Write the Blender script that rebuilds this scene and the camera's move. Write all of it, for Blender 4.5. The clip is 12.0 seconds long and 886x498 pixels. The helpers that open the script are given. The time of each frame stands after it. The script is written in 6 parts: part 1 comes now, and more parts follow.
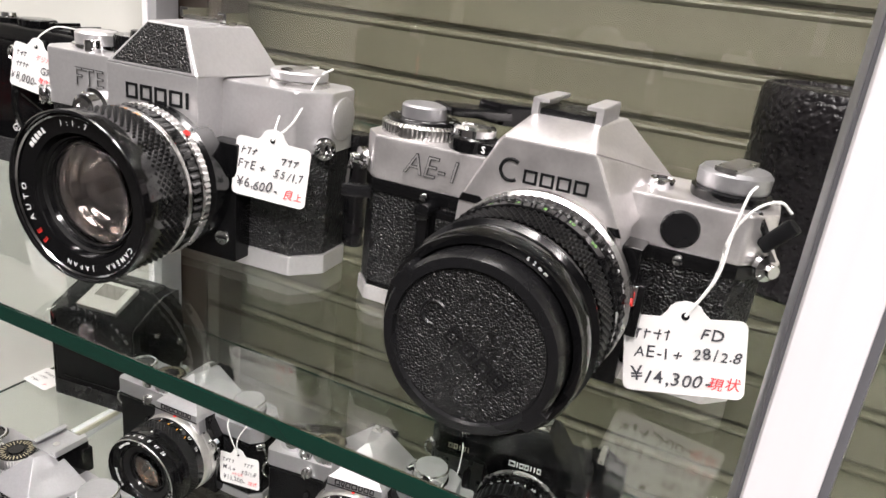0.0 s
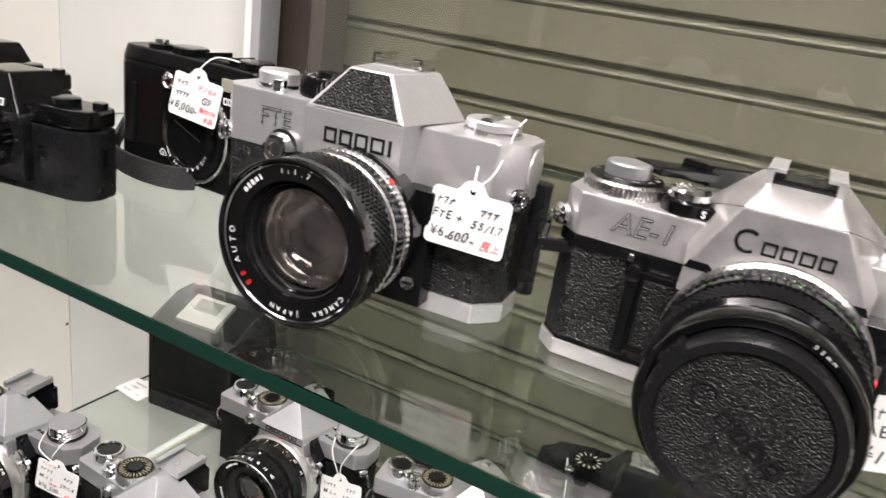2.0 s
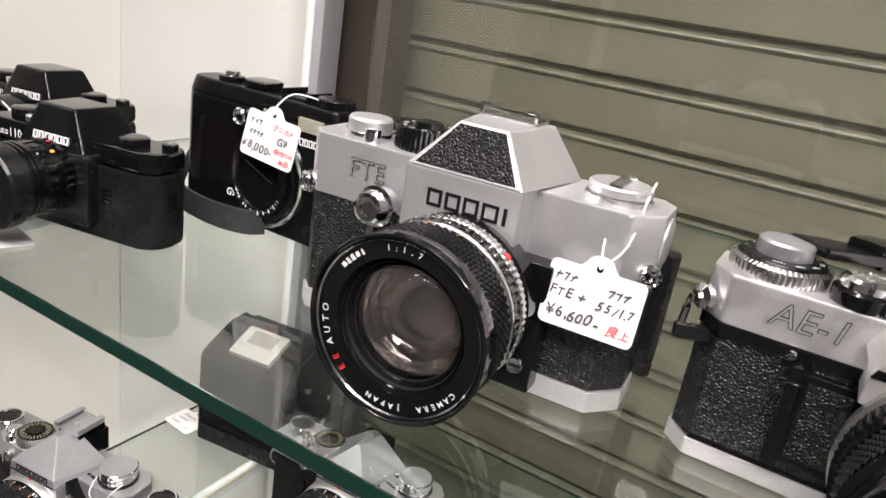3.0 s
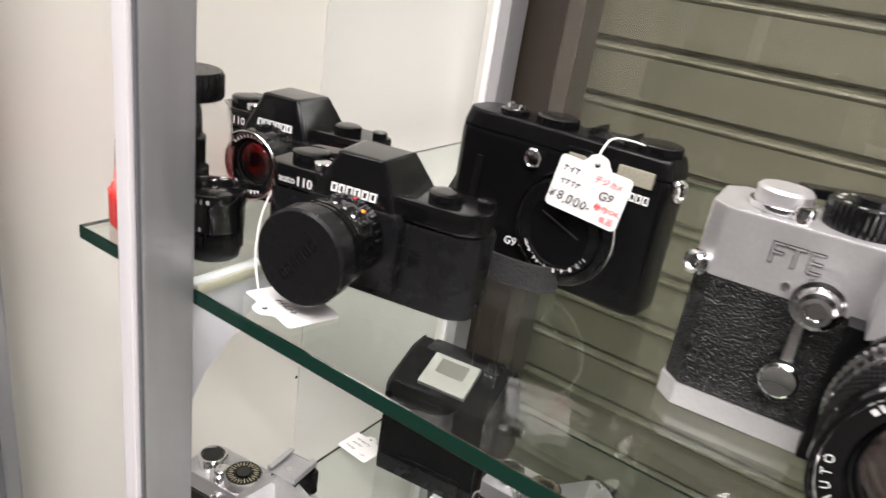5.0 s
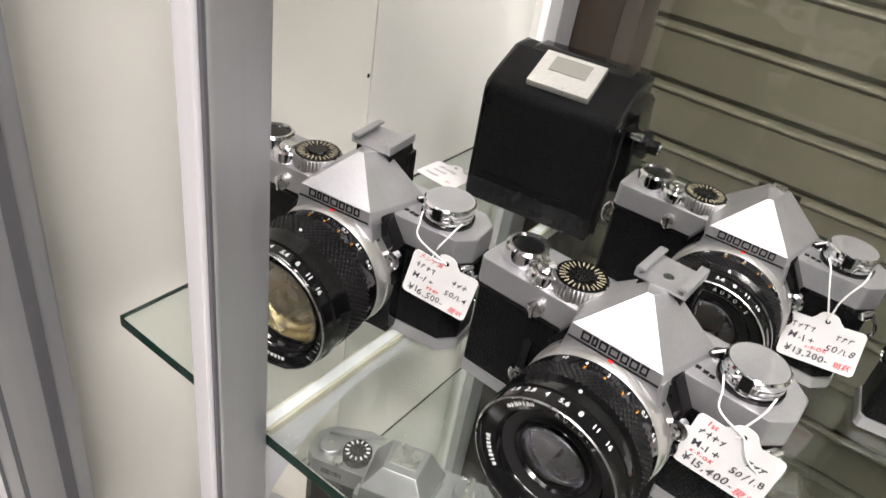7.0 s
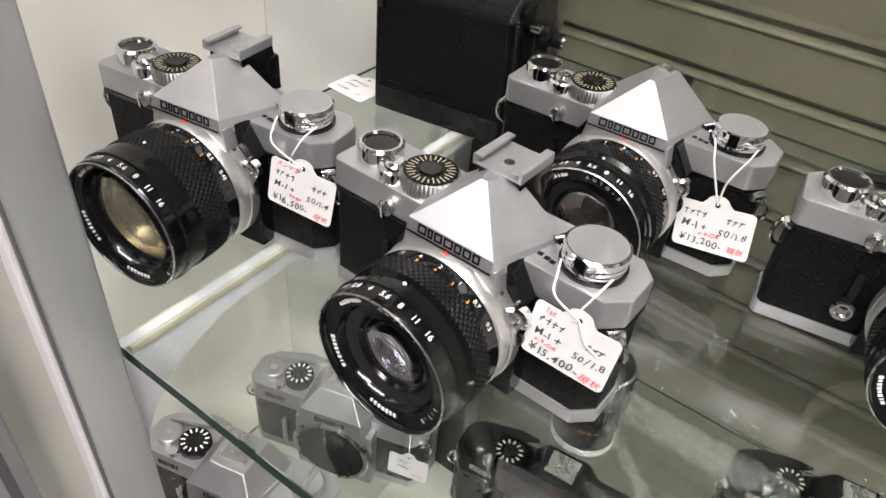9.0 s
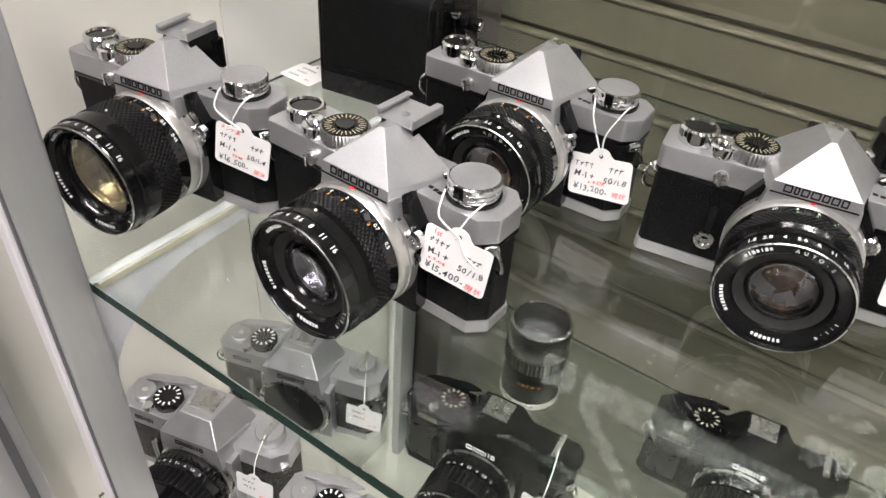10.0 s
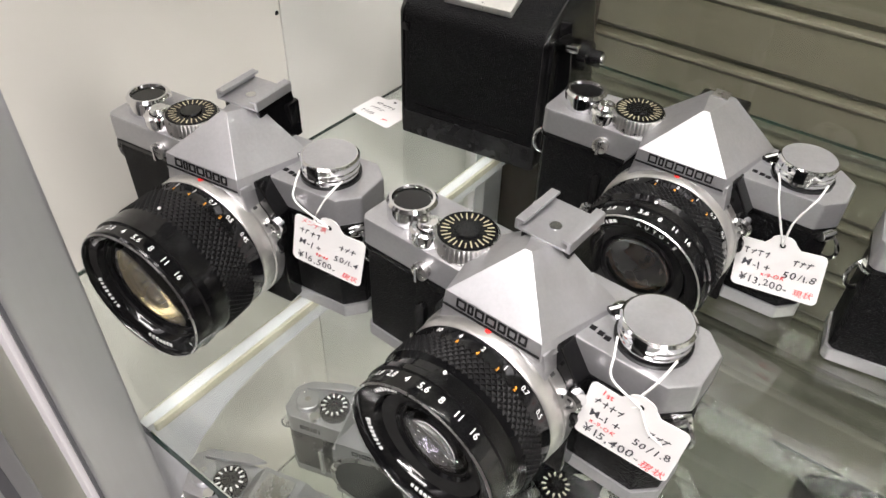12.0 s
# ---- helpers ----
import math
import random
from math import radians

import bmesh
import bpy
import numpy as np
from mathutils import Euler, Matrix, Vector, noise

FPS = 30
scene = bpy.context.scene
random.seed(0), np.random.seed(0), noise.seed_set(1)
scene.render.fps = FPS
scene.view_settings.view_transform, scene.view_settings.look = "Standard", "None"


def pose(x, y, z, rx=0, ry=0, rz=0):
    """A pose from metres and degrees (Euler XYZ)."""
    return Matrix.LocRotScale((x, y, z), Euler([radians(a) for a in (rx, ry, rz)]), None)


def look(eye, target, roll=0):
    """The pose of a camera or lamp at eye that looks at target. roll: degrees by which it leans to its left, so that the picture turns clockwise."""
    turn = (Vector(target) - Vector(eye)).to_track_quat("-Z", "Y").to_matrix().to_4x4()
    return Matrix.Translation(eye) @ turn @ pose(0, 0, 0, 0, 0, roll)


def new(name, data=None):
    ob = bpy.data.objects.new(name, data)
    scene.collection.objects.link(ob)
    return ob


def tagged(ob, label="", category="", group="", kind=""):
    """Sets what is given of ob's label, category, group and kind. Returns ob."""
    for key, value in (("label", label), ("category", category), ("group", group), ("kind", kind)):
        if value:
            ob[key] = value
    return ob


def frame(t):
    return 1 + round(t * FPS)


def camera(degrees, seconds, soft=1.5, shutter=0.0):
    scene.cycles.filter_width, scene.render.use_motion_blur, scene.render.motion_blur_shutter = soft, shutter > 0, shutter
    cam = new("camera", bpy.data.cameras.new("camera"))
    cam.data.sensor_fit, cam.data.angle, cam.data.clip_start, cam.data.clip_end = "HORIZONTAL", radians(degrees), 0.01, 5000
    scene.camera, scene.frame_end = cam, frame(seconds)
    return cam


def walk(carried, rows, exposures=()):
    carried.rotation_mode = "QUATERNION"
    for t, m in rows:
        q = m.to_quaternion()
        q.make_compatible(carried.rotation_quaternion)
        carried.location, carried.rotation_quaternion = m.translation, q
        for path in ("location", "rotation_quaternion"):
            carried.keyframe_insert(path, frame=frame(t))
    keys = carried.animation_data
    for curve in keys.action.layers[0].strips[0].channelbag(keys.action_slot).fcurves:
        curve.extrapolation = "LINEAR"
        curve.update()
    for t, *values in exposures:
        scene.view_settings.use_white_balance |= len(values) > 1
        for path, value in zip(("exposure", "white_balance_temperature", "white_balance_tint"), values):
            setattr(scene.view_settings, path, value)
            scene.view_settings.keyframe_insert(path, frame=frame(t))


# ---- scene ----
cam = camera(63.2, 12.0, soft=1.5, shutter=0.2)
PATH = [
    (0, (-0.009, 0.016, 1.12), (-0.764, 1.736, 0.433), 7.0),
    (0.5, (-0.015, 0.028, 1.111), (-0.759, 1.753, 0.424), 6.9),
    (1, (-0.007, 0.033, 1.109), (-0.75, 1.761, 0.429), 7.3),
    (1.5, (-0.032, 0.001, 1.122), (-0.807, 1.718, 0.45), 8.0),
    (2, (-0.071, -0.008, 1.127), (-0.889, 1.688, 0.454), 8.8),
    (2.5, (-0.109, -0.006, 1.127), (-0.976, 1.669, 0.461), 9.5),
    (2.7, (-0.114, 0.002, 1.13), (-0.995, 1.67, 0.466), 9.5),
    (4.3, (-0.155, 0.024, 1.143), (-1.114, 1.61, 0.392), 8.4),
    (4.5, (-0.177, 0.02, 1.145), (-1.148, 1.6, 0.397), 8.7),
    (5, (-0.252, -0.006, 1.138), (-1.234, 1.56, 0.375), 8.9),
    (5.5, (-0.294, -0.013, 1.138), (-1.267, 1.546, 0.348), 9.1),
    (6, (-0.303, -0.029, 1.081), (-1.243, 1.524, 0.242), 10.3),
    (6.5, (-0.318, -0.003, 1.007), (-1.215, 1.481, 0.01), 11.1),
    (7, (-0.314, 0.02, 0.976), (-1.185, 1.436, -0.136), 10.2),
    (7.2, (-0.312, 0.024, 0.971), (-1.175, 1.416, -0.177), 9.7),
    (8.8, (-0.264, 0.065, 0.977), (-1.1, 1.371, -0.285), 6.2),
    (9, (-0.256, 0.063, 0.966), (-1.104, 1.363, -0.295), 5.6),
    (9.5, (-0.215, 0.072, 0.967), (-1.085, 1.366, -0.285), 4.5),
    (10, (-0.189, 0.033, 0.978), (-1.036, 1.357, -0.259), 4.4),
    (10.5, (-0.211, 0.029, 0.979), (-1.042, 1.371, -0.249), 4.5),
    (11, (-0.26, 0.057, 0.974), (-1.1, 1.376, -0.274), 4.3),
    (11.5, (-0.275, 0.074, 0.971), (-1.143, 1.348, -0.303), 3.1),
    (12, (-0.282, 0.092, 0.975), (-1.174, 1.314, -0.332), 1.7),
]
walk(cam, [(t, look(eye, target, roll)) for t, eye, target, roll in PATH])

# ---- light: the shop's ceiling tubes and the tube under the cabinet's top ----
world = bpy.data.worlds.new("world")
world.use_nodes = True
world.node_tree.nodes["Background"].inputs[0].default_value = (0.9, 0.95, 1.0, 1)
world.node_tree.nodes["Background"].inputs[1].default_value = 0.01
scene.world = world


def area_lamp(name, place, aim, sx, sy, watts, colour):
    data = bpy.data.lights.new(name, "AREA")
    data.shape, data.size, data.size_y, data.energy, data.color = "RECTANGLE", sx, sy, watts, colour
    ob = new(name, data)
    ob.matrix_world = look(place, aim)
    return ob


TUBE = (1.045, 0.975, 0.955)
CEILING = 2.5
TUBES = [(-0.45, -0.62, 20.0), (0.62, -0.85, 49.0), (-0.20, -1.10, 14.0)]
for tx, ty, watts in TUBES:
    area_lamp("ceiling_tube_lamp", (tx, ty, CEILING - 0.09), (tx, ty + 0.02, 0), 1.15, 0.12, watts, TUBE)
area_lamp("cabinet_tube_lamp", (-0.28, 0.22, 1.735), (-0.34, 0.29, 0.5), 0.62, 0.03, 3.3, TUBE)


# ---- materials ----
def mat(name, col, rough=0.5, metal=0.0, grain=0.0, gscale=300.0, stain=0.0, sscale=18.0, bump=0.0, bscale=900.0,
        bdist=0.0003, cells=False, coat=0.0, spec=0.5, trans=0.0, ior=1.45, wear=0.0, stretch=None, glow=0.0, random_tone=0.0, wander=0.18):
    m = bpy.data.materials.new(name)
    m.use_nodes = True
    nt = m.node_tree
    n, l = nt.nodes, nt.links
    p = n["Principled BSDF"]
    for key, value in (("Base Color", (*col, 1)), ("Roughness", rough), ("Metallic", metal), ("Coat Weight", coat),
                       ("Specular IOR Level", spec), ("Transmission Weight", trans), ("IOR", ior)):
        p.inputs[key].default_value = value
    if coat:
        p.inputs["Coat Roughness"].default_value = 0.08
    if glow:
        p.inputs["Emission Color"].default_value = (*col, 1)
        p.inputs["Emission Strength"].default_value = glow
    tc = n.new("ShaderNodeTexCoord")
    out = tc.outputs["Object"]
    if stretch:
        mp = n.new("ShaderNodeMapping")
        mp.inputs["Scale"].default_value = stretch
        l.new(out, mp.inputs[0])
        out = mp.outputs[0]

    def tex(scale, detail=4):
        t = n.new("ShaderNodeTexNoise")
        t.inputs["Scale"].default_value, t.inputs["Detail"].default_value = scale, detail
        l.new(out, t.inputs["Vector"])
        return t.outputs["Fac"]

    colour = None

    def blend(fac, a0, a1, amount, dark):
        nonlocal colour
        r = n.new("ShaderNodeMapRange")
        r.inputs["From Min"].default_value, r.inputs["From Max"].default_value = a0, a1
        r.inputs["To Max"].default_value = amount
        l.new(fac, r.inputs["Value"])
        x = n.new("ShaderNodeMix")
        x.data_type = "RGBA"
        x.inputs["A"].default_value = (*col, 1)
        x.inputs["B"].default_value = (*dark, 1)
        if colour:
            l.new(colour, x.inputs["A"])
        l.new(r.outputs[0], x.inputs["Factor"])
        colour = x.outputs["Result"]

    if grain:
        blend(tex(gscale), 0.35, 0.7, grain, tuple(c * 0.45 for c in col))
    if stain:
        blend(tex(sscale, 6), 0.42, 0.72, stain, tuple(c * 0.6 for c in col))
    if wear:
        blend(tex(90, 8), 0.6, 0.72, wear, tuple(min(1, c * 2.6 + 0.12) for c in col))
    if random_tone:
        oi = n.new("ShaderNodeObjectInfo")
        blend(oi.outputs["Random"], 0.0, 1.0, random_tone, tuple(c * 0.5 for c in col))
    if colour:
        l.new(colour, p.inputs["Base Color"])
    if rough > 0.08 and not trans:
        r = n.new("ShaderNodeMapRange")
        r.inputs["From Min"].default_value, r.inputs["From Max"].default_value = 0.3, 0.7
        r.inputs["To Min"].default_value, r.inputs["To Max"].default_value = rough * (1 - wander), min(1, rough * (1 + wander))
        l.new(tex(120, 5), r.inputs["Value"])
        l.new(r.outputs[0], p.inputs["Roughness"])
    if bump:
        b = n.new("ShaderNodeBump")
        b.inputs["Strength"].default_value, b.inputs["Distance"].default_value = bump, bdist
        if cells:
            v = n.new("ShaderNodeTexVoronoi")
            v.feature = "SMOOTH_F1"
            v.inputs["Scale"].default_value = bscale
            w = n.new("ShaderNodeTexNoise")
            w.inputs["Scale"].default_value = bscale * 0.6
            l.new(out, w.inputs["Vector"])
            a = n.new("ShaderNodeVectorMath")
            a.operation = "MULTIPLY_ADD"
            a.inputs[1].default_value = (0.6 / bscale,) * 3
            l.new(w.outputs["Color"], a.inputs[0])
            l.new(out, a.inputs[2])
            l.new(a.outputs[0], v.inputs["Vector"])
            b.invert = True
            l.new(v.outputs["Distance"], b.inputs["Height"])
        else:
            l.new(tex(bscale, 6), b.inputs["Height"])
        l.new(b.outputs[0], p.inputs["Normal"])
    return m


SATIN = mat("satin_chrome", (0.46, 0.46, 0.475), 0.39, 0.78, grain=0.12, gscale=700, stain=0.14, sscale=60, bump=0.12, bscale=3000, bdist=0.0001)
BRIGHT_SATIN = mat("bright_satin_chrome", (0.72, 0.71, 0.72), 0.37, 0.75, grain=0.12, gscale=700, stain=0.14, sscale=60, bump=0.12, bscale=3000, bdist=0.0001)
WARM_SATIN = mat("warm_satin_chrome", (0.85, 0.82, 0.825), 0.41, 0.9, grain=0.12, gscale=700, stain=0.12, sscale=50, bump=0.12, bscale=3000, bdist=0.0001)
CHROME = mat("polished_chrome", (0.78, 0.78, 0.79), 0.1, 1.0, stain=0.1, sscale=90)
DULL_STEEL = mat("dull_steel", (0.62, 0.61, 0.6), 0.28, 1.0, grain=0.2, gscale=500)
LEATHER = mat("pebbled_black_leatherette", (0.007, 0.007, 0.0075), 0.30, spec=0.55, bump=1.0, bscale=1350, bdist=0.0010, cells=True, grain=0.3, gscale=200)
FINE_LEATHER = mat("fine_black_leatherette", (0.004, 0.004, 0.0045), 0.36, spec=0.13, bump=1.0, bscale=1500, bdist=0.0006, cells=True)
BLACK = mat("black_enamel", (0.004, 0.004, 0.0045), 0.12, spec=0.42, wander=0.06, coat=0.25, stain=0.2, wear=0.03)
BLACK_SATIN = mat("satin_black_metal", (0.004, 0.004, 0.0045), 0.24, spec=0.28, wander=0.06, grain=0.3, gscale=400, bump=0.1, bscale=2500, bdist=0.0001)
BLACK_PLASTIC = mat("black_plastic", (0.008, 0.008, 0.009), 0.27, spec=0.45, wander=0.06, grain=0.25, gscale=250, bump=0.15, bscale=1800, bdist=0.0002)
CAP_GRAIN = mat("stippled_black_plastic", (0.010, 0.010, 0.0105), 0.30, spec=0.6, bump=1.0, bscale=1900, bdist=0.0011, cells=True)
RUBBER = mat("black_rubber", (0.005, 0.005, 0.0055), 0.42, spec=0.2, grain=0.3)
DEEP = mat("lens_inner_black", (0.006, 0.006, 0.006), 0.6)
WHITE_INK = mat("white_paint", (0.8, 0.8, 0.8), 0.5)
ORANGE_INK = mat("orange_paint", (0.85, 0.35, 0.04), 0.5)
GREEN_INK = mat("green_paint", (0.2, 0.5, 0.1), 0.5)
RED_INK = mat("red_paint", (0.75, 0.035, 0.03), 0.45)
DARK_INK = mat("engraved_black_paint", (0.008, 0.008, 0.009), 0.5, spec=0.15)
RING = mat("worn_steel_ring", (0.64, 0.63, 0.615), 0.34, 0.9, grain=0.15, gscale=300, stain=0.15, sscale=60)
GREY_INK = mat("engraved_grey_line", (0.035, 0.035, 0.037), 0.45)
PEN = mat("black_pen_ink", (0.05, 0.05, 0.06), 0.6)
RED_PEN = mat("red_pen_ink", (0.72, 0.06, 0.07), 0.6)
CARD = mat("white_card", (0.75, 0.74, 0.735), 0.6, stain=0.06, sscale=80)
STRING = mat("white_cotton_string", (0.85, 0.85, 0.83), 0.8, grain=0.25, gscale=1500)
LENS_GLASS = mat("coated_lens_glass", (0.98, 0.98, 1.0), 0.0, trans=1.0, ior=1.5)
AMBER = mat("amber_coated_element", (1.0, 0.84, 0.42), 0.28, 0.9, grain=0.35, gscale=70)
VIOLET = mat("violet_coated_element", (0.62, 0.60, 0.68), 0.09, 0.9, grain=0.6, gscale=110, bump=0.7, bscale=60, bdist=0.005)
BROWN_ELEMENT = mat("brown_coated_element", (0.50, 0.27, 0.15), 0.09, 0.9, grain=0.5, gscale=110, bump=1.0, bscale=60, bdist=0.005)
GILT = mat("gilt_numerals", (0.34, 0.30, 0.20), 0.5)
GREY_ELEMENT = mat("warm_grey_element", (0.55, 0.48, 0.42), 0.12, 0.85, grain=0.4, gscale=60)
SHELF_GLASS = mat("shelf_glass", (0.82, 0.865, 0.83), 0.0, trans=1.0, ior=1.55)
EDGE_GLASS = mat("green_glass_edge", (0.004, 0.028, 0.019), 0.1, spec=0.5)
BACK_GLASS = mat("back_glass", (0.95, 0.96, 0.94), 0.0, trans=1.0, ior=1.45)
CLEAR = mat("clear_plastic", (0.99, 0.99, 0.98), 0.02, trans=1.0, ior=1.02, coat=0.7)
RED_PLASTIC = mat("red_plastic", (0.72, 0.03, 0.025), 0.32, stain=0.2)
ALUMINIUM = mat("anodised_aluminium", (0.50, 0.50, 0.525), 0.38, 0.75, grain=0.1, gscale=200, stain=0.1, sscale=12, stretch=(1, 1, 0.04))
# whiter than the plain aluminium: strong front light is put into the colour
LIT_ALUMINIUM = mat("lit_aluminium", (0.86, 0.83, 0.86), 0.34, 0.1, grain=0.08, gscale=200, stain=0.08, stretch=(1, 1, 0.04))
GROOVE = mat("dark_groove", (0.12, 0.12, 0.13), 0.5)
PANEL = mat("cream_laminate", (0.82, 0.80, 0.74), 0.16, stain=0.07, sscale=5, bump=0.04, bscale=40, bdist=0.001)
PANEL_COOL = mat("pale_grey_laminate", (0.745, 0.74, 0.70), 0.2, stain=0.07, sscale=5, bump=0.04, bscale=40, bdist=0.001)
SLAT = mat("olive_painted_slat", (0.076, 0.072, 0.048), 0.55, grain=0.16, gscale=14, stain=0.28, sscale=6, stretch=(0.25, 1, 5), random_tone=0.12)
SLAT_DARK = mat("slat_groove", (0.085, 0.08, 0.058), 0.55, stain=0.3)
BROWN = mat("dark_brown_wood", (0.024, 0.017, 0.012), 0.42, grain=0.5, gscale=30, stretch=(1, 1, 0.05))
BEIGE = mat("cream_painted_metal", (0.36, 0.34, 0.27), 0.3, stain=0.15)
BRACKET = mat("grey_painted_metal", (0.50, 0.50, 0.53), 0.4, stain=0.12, sscale=10)
# far darker than white paint, so the unseen room throws little light back
WALL = mat("dimmed_shop_paint", (0.19, 0.187, 0.18), 0.8, stain=0.15, sscale=2)
FLOOR = mat("shop_floor", (0.15, 0.142, 0.135), 0.45, stain=0.3, sscale=3)
DIFFUSER = mat("lit_tube_diffuser", (1.0, 0.98, 0.94), 0.5, glow=7.0)
WOVEN = mat("black_woven_strap", (0.02, 0.02, 0.021), 0.7, bump=1.0, bscale=900, bdist=0.0006, cells=True)
CASE = mat("crinkled_black_leather", (0.010, 0.009, 0.010), 0.26, spec=0.3, bump=1.0, bscale=420, bdist=0.0012, cells=True, grain=0.3)
PLATE = mat("brushed_nameplate", (0.66, 0.65, 0.62), 0.33, 0.6, grain=0.15)
DUSTY_GLASS = mat("plate_window", (0.23, 0.22, 0.2), 0.2)
GLINT = mat("flash_window", (0.5, 0.47, 0.38), 0.12, 0.4, grain=0.3, gscale=900)


# ---- building blocks ----
def thing(name, m, label, category, group="", kind=""):
    ob = new(name)
    ob.empty_display_size = 0.02
    ob.matrix_basis = m
    return tagged(ob, label, category, group, kind)


def finish(name, bm, material, sharp=35):
    me = bpy.data.meshes.new(name)
    bm.normal_update()
    soft = bm.faces.layers.int.get("soft") is not None and sharp
    loops = []
    if soft:
        limit = math.cos(radians(50))
        area = {f: f.calc_area() for f in bm.faces}
        for f in bm.faces:
            for v in f.verts:
                total = Vector()
                for g in v.link_faces:
                    if g.normal.dot(f.normal) > limit:
                        total += g.normal * area[g]
                loops.append(total.normalized() if total.length > 0 else f.normal.copy())
    bm.to_mesh(me)
    bm.free()
    for one in material if isinstance(material, (list, tuple)) else [material]:
        me.materials.append(one)
    if sharp:
        me.polygons.foreach_set("use_smooth", [True] * len(me.polygons))
        if soft:
            me.normals_split_custom_set(loops)
        else:
            me.set_sharp_from_angle(angle=radians(sharp))
    return me


def part(name, bm, material, parent=None, label="", sharp=35):
    ob = new(name, finish(name, bm, material, sharp))
    if parent:
        ob.parent = parent
    if label:
        tagged(ob, label)
    return ob


def bevelled(bm, size, seg=2, angle=30):
    if size:
        bm.faces.layers.int.new("soft")
        bm.normal_update()
        es = [e for e in bm.edges if len(e.link_faces) == 2 and e.calc_face_angle(0) > radians(angle)]
        bmesh.ops.bevel(bm, geom=es, offset=size, segments=seg, affect="EDGES", profile=0.6, clamp_overlap=True)
    return bm


def box(x0, x1, y0, y1, z0, z1, bevel=0.0, bm=None):
    own = bm is None
    bm = bm or bmesh.new()
    vs = [bm.verts.new((x, y, z)) for z in (z0, z1) for x, y in ((x0, y0), (x1, y0), (x1, y1), (x0, y1))]
    for f in ((3, 2, 1, 0), (4, 5, 6, 7), (0, 1, 5, 4), (1, 2, 6, 5), (2, 3, 7, 6), (3, 0, 4, 7)):
        bm.faces.new([vs[i] for i in f])
    return bevelled(bm, bevel) if own else bm


def hull(bottom, top, bevel=0.0, seg=2):
    """A solid between two rings of points with the same count, the lower one first."""
    bm = bmesh.new()
    a, b = [bm.verts.new(p) for p in bottom], [bm.verts.new(p) for p in top]
    n = len(a)
    bm.faces.new(a[::-1]), bm.faces.new(b)
    for i in range(n):
        bm.faces.new((a[i], a[(i + 1) % n], b[(i + 1) % n], b[i]))
    bmesh.ops.recalc_face_normals(bm, faces=bm.faces)
    return bevelled(bm, bevel, seg)


def plan(outline, z0, z1, bevel=0.0):
    return hull([(x, y, z0) for x, y in outline], [(x, y, z1) for x, y in outline], bevel)


def facade(outline, y0, y1, bevel=0.0):
    """An outline of x and z, carried from y0 (front) to y1."""
    return hull([(x, y0, z) for x, z in outline], [(x, y1, z) for x, z in outline], bevel)


def spin(profile, seg=48, axis="y", centre=(0, 0, 0), teeth=0, depth=0.0, rows=(), closed=True):
    """A turned part. The profile holds (radius, distance): forward of the front for y, upward for z. With teeth, the rows named are grooved."""
    bm = bmesh.new()
    cx, cy, cz = centre
    if teeth:
        seg = teeth * 4
    rings = []
    for k, (r, d) in enumerate(profile):
        ring = []
        for i in range(seg):
            rr = r - depth if (teeth and k in rows and i % 4 in (0, 1)) else r
            a = 2 * math.pi * i / seg
            u, v = rr * math.cos(a), rr * math.sin(a)
            ring.append(bm.verts.new((cx + u, cy - d, cz + v) if axis == "y" else (cx + u, cy + v, cz + d)))
        rings.append(ring)
    for a, b in zip(rings, rings[1:]):
        for i in range(seg):
            j = (i + 1) % seg
            bm.faces.new((a[i], a[j], b[j], b[i]))
    for ring, r in ((rings[0], profile[0][0]), (rings[-1], profile[-1][0])):
        if r > 1e-5 and closed:
            bm.faces.new(ring)
    bmesh.ops.remove_doubles(bm, verts=bm.verts, dist=1e-7)
    bmesh.ops.recalc_face_normals(bm, faces=bm.faces)
    return bm


def tube(points, r, seg=8, closed=False, bm=None):
    bm = bm or bmesh.new()
    pts = [Vector(p) for p in points]
    n = len(pts)
    rings = []
    up = Vector((0.13, 0.27, 0.95))
    for i, p in enumerate(pts):
        a = pts[(i - 1) % n] if closed or i else p
        b = pts[(i + 1) % n] if closed or i < n - 1 else p
        d = (b - a).normalized()
        s = d.cross(up).normalized() if abs(d.dot(up)) < 0.98 else d.cross(Vector((1, 0, 0))).normalized()
        t = s.cross(d)
        rings.append([bm.verts.new(p + r * (math.cos(w) * s + math.sin(w) * t)) for w in (2 * math.pi * k / seg for k in range(seg))])
    for i in range(n if closed else n - 1):
        a, b = rings[i], rings[(i + 1) % n]
        for k in range(seg):
            bm.faces.new((a[k], a[(k + 1) % seg], b[(k + 1) % seg], b[k]))
    if not closed:
        bm.faces.new(rings[0][::-1]), bm.faces.new(rings[-1])
    return bm


def curve_points(points, steps=6):
    """A smooth line through the points."""
    p = [Vector(q) for q in points]
    p = [2 * p[0] - p[1]] + p + [2 * p[-1] - p[-2]]
    out = []
    for i in range(1, len(p) - 2):
        for k in range(steps):
            t = k / steps
            a, b, c, d = p[i - 1], p[i], p[i + 1], p[i + 2]
            out.append(0.5 * (2 * b + (c - a) * t + (2 * a - 5 * b + 4 * c - d) * t * t + (3 * b - a - 3 * c + d) * t ** 3))
    return out + [p[-2]]


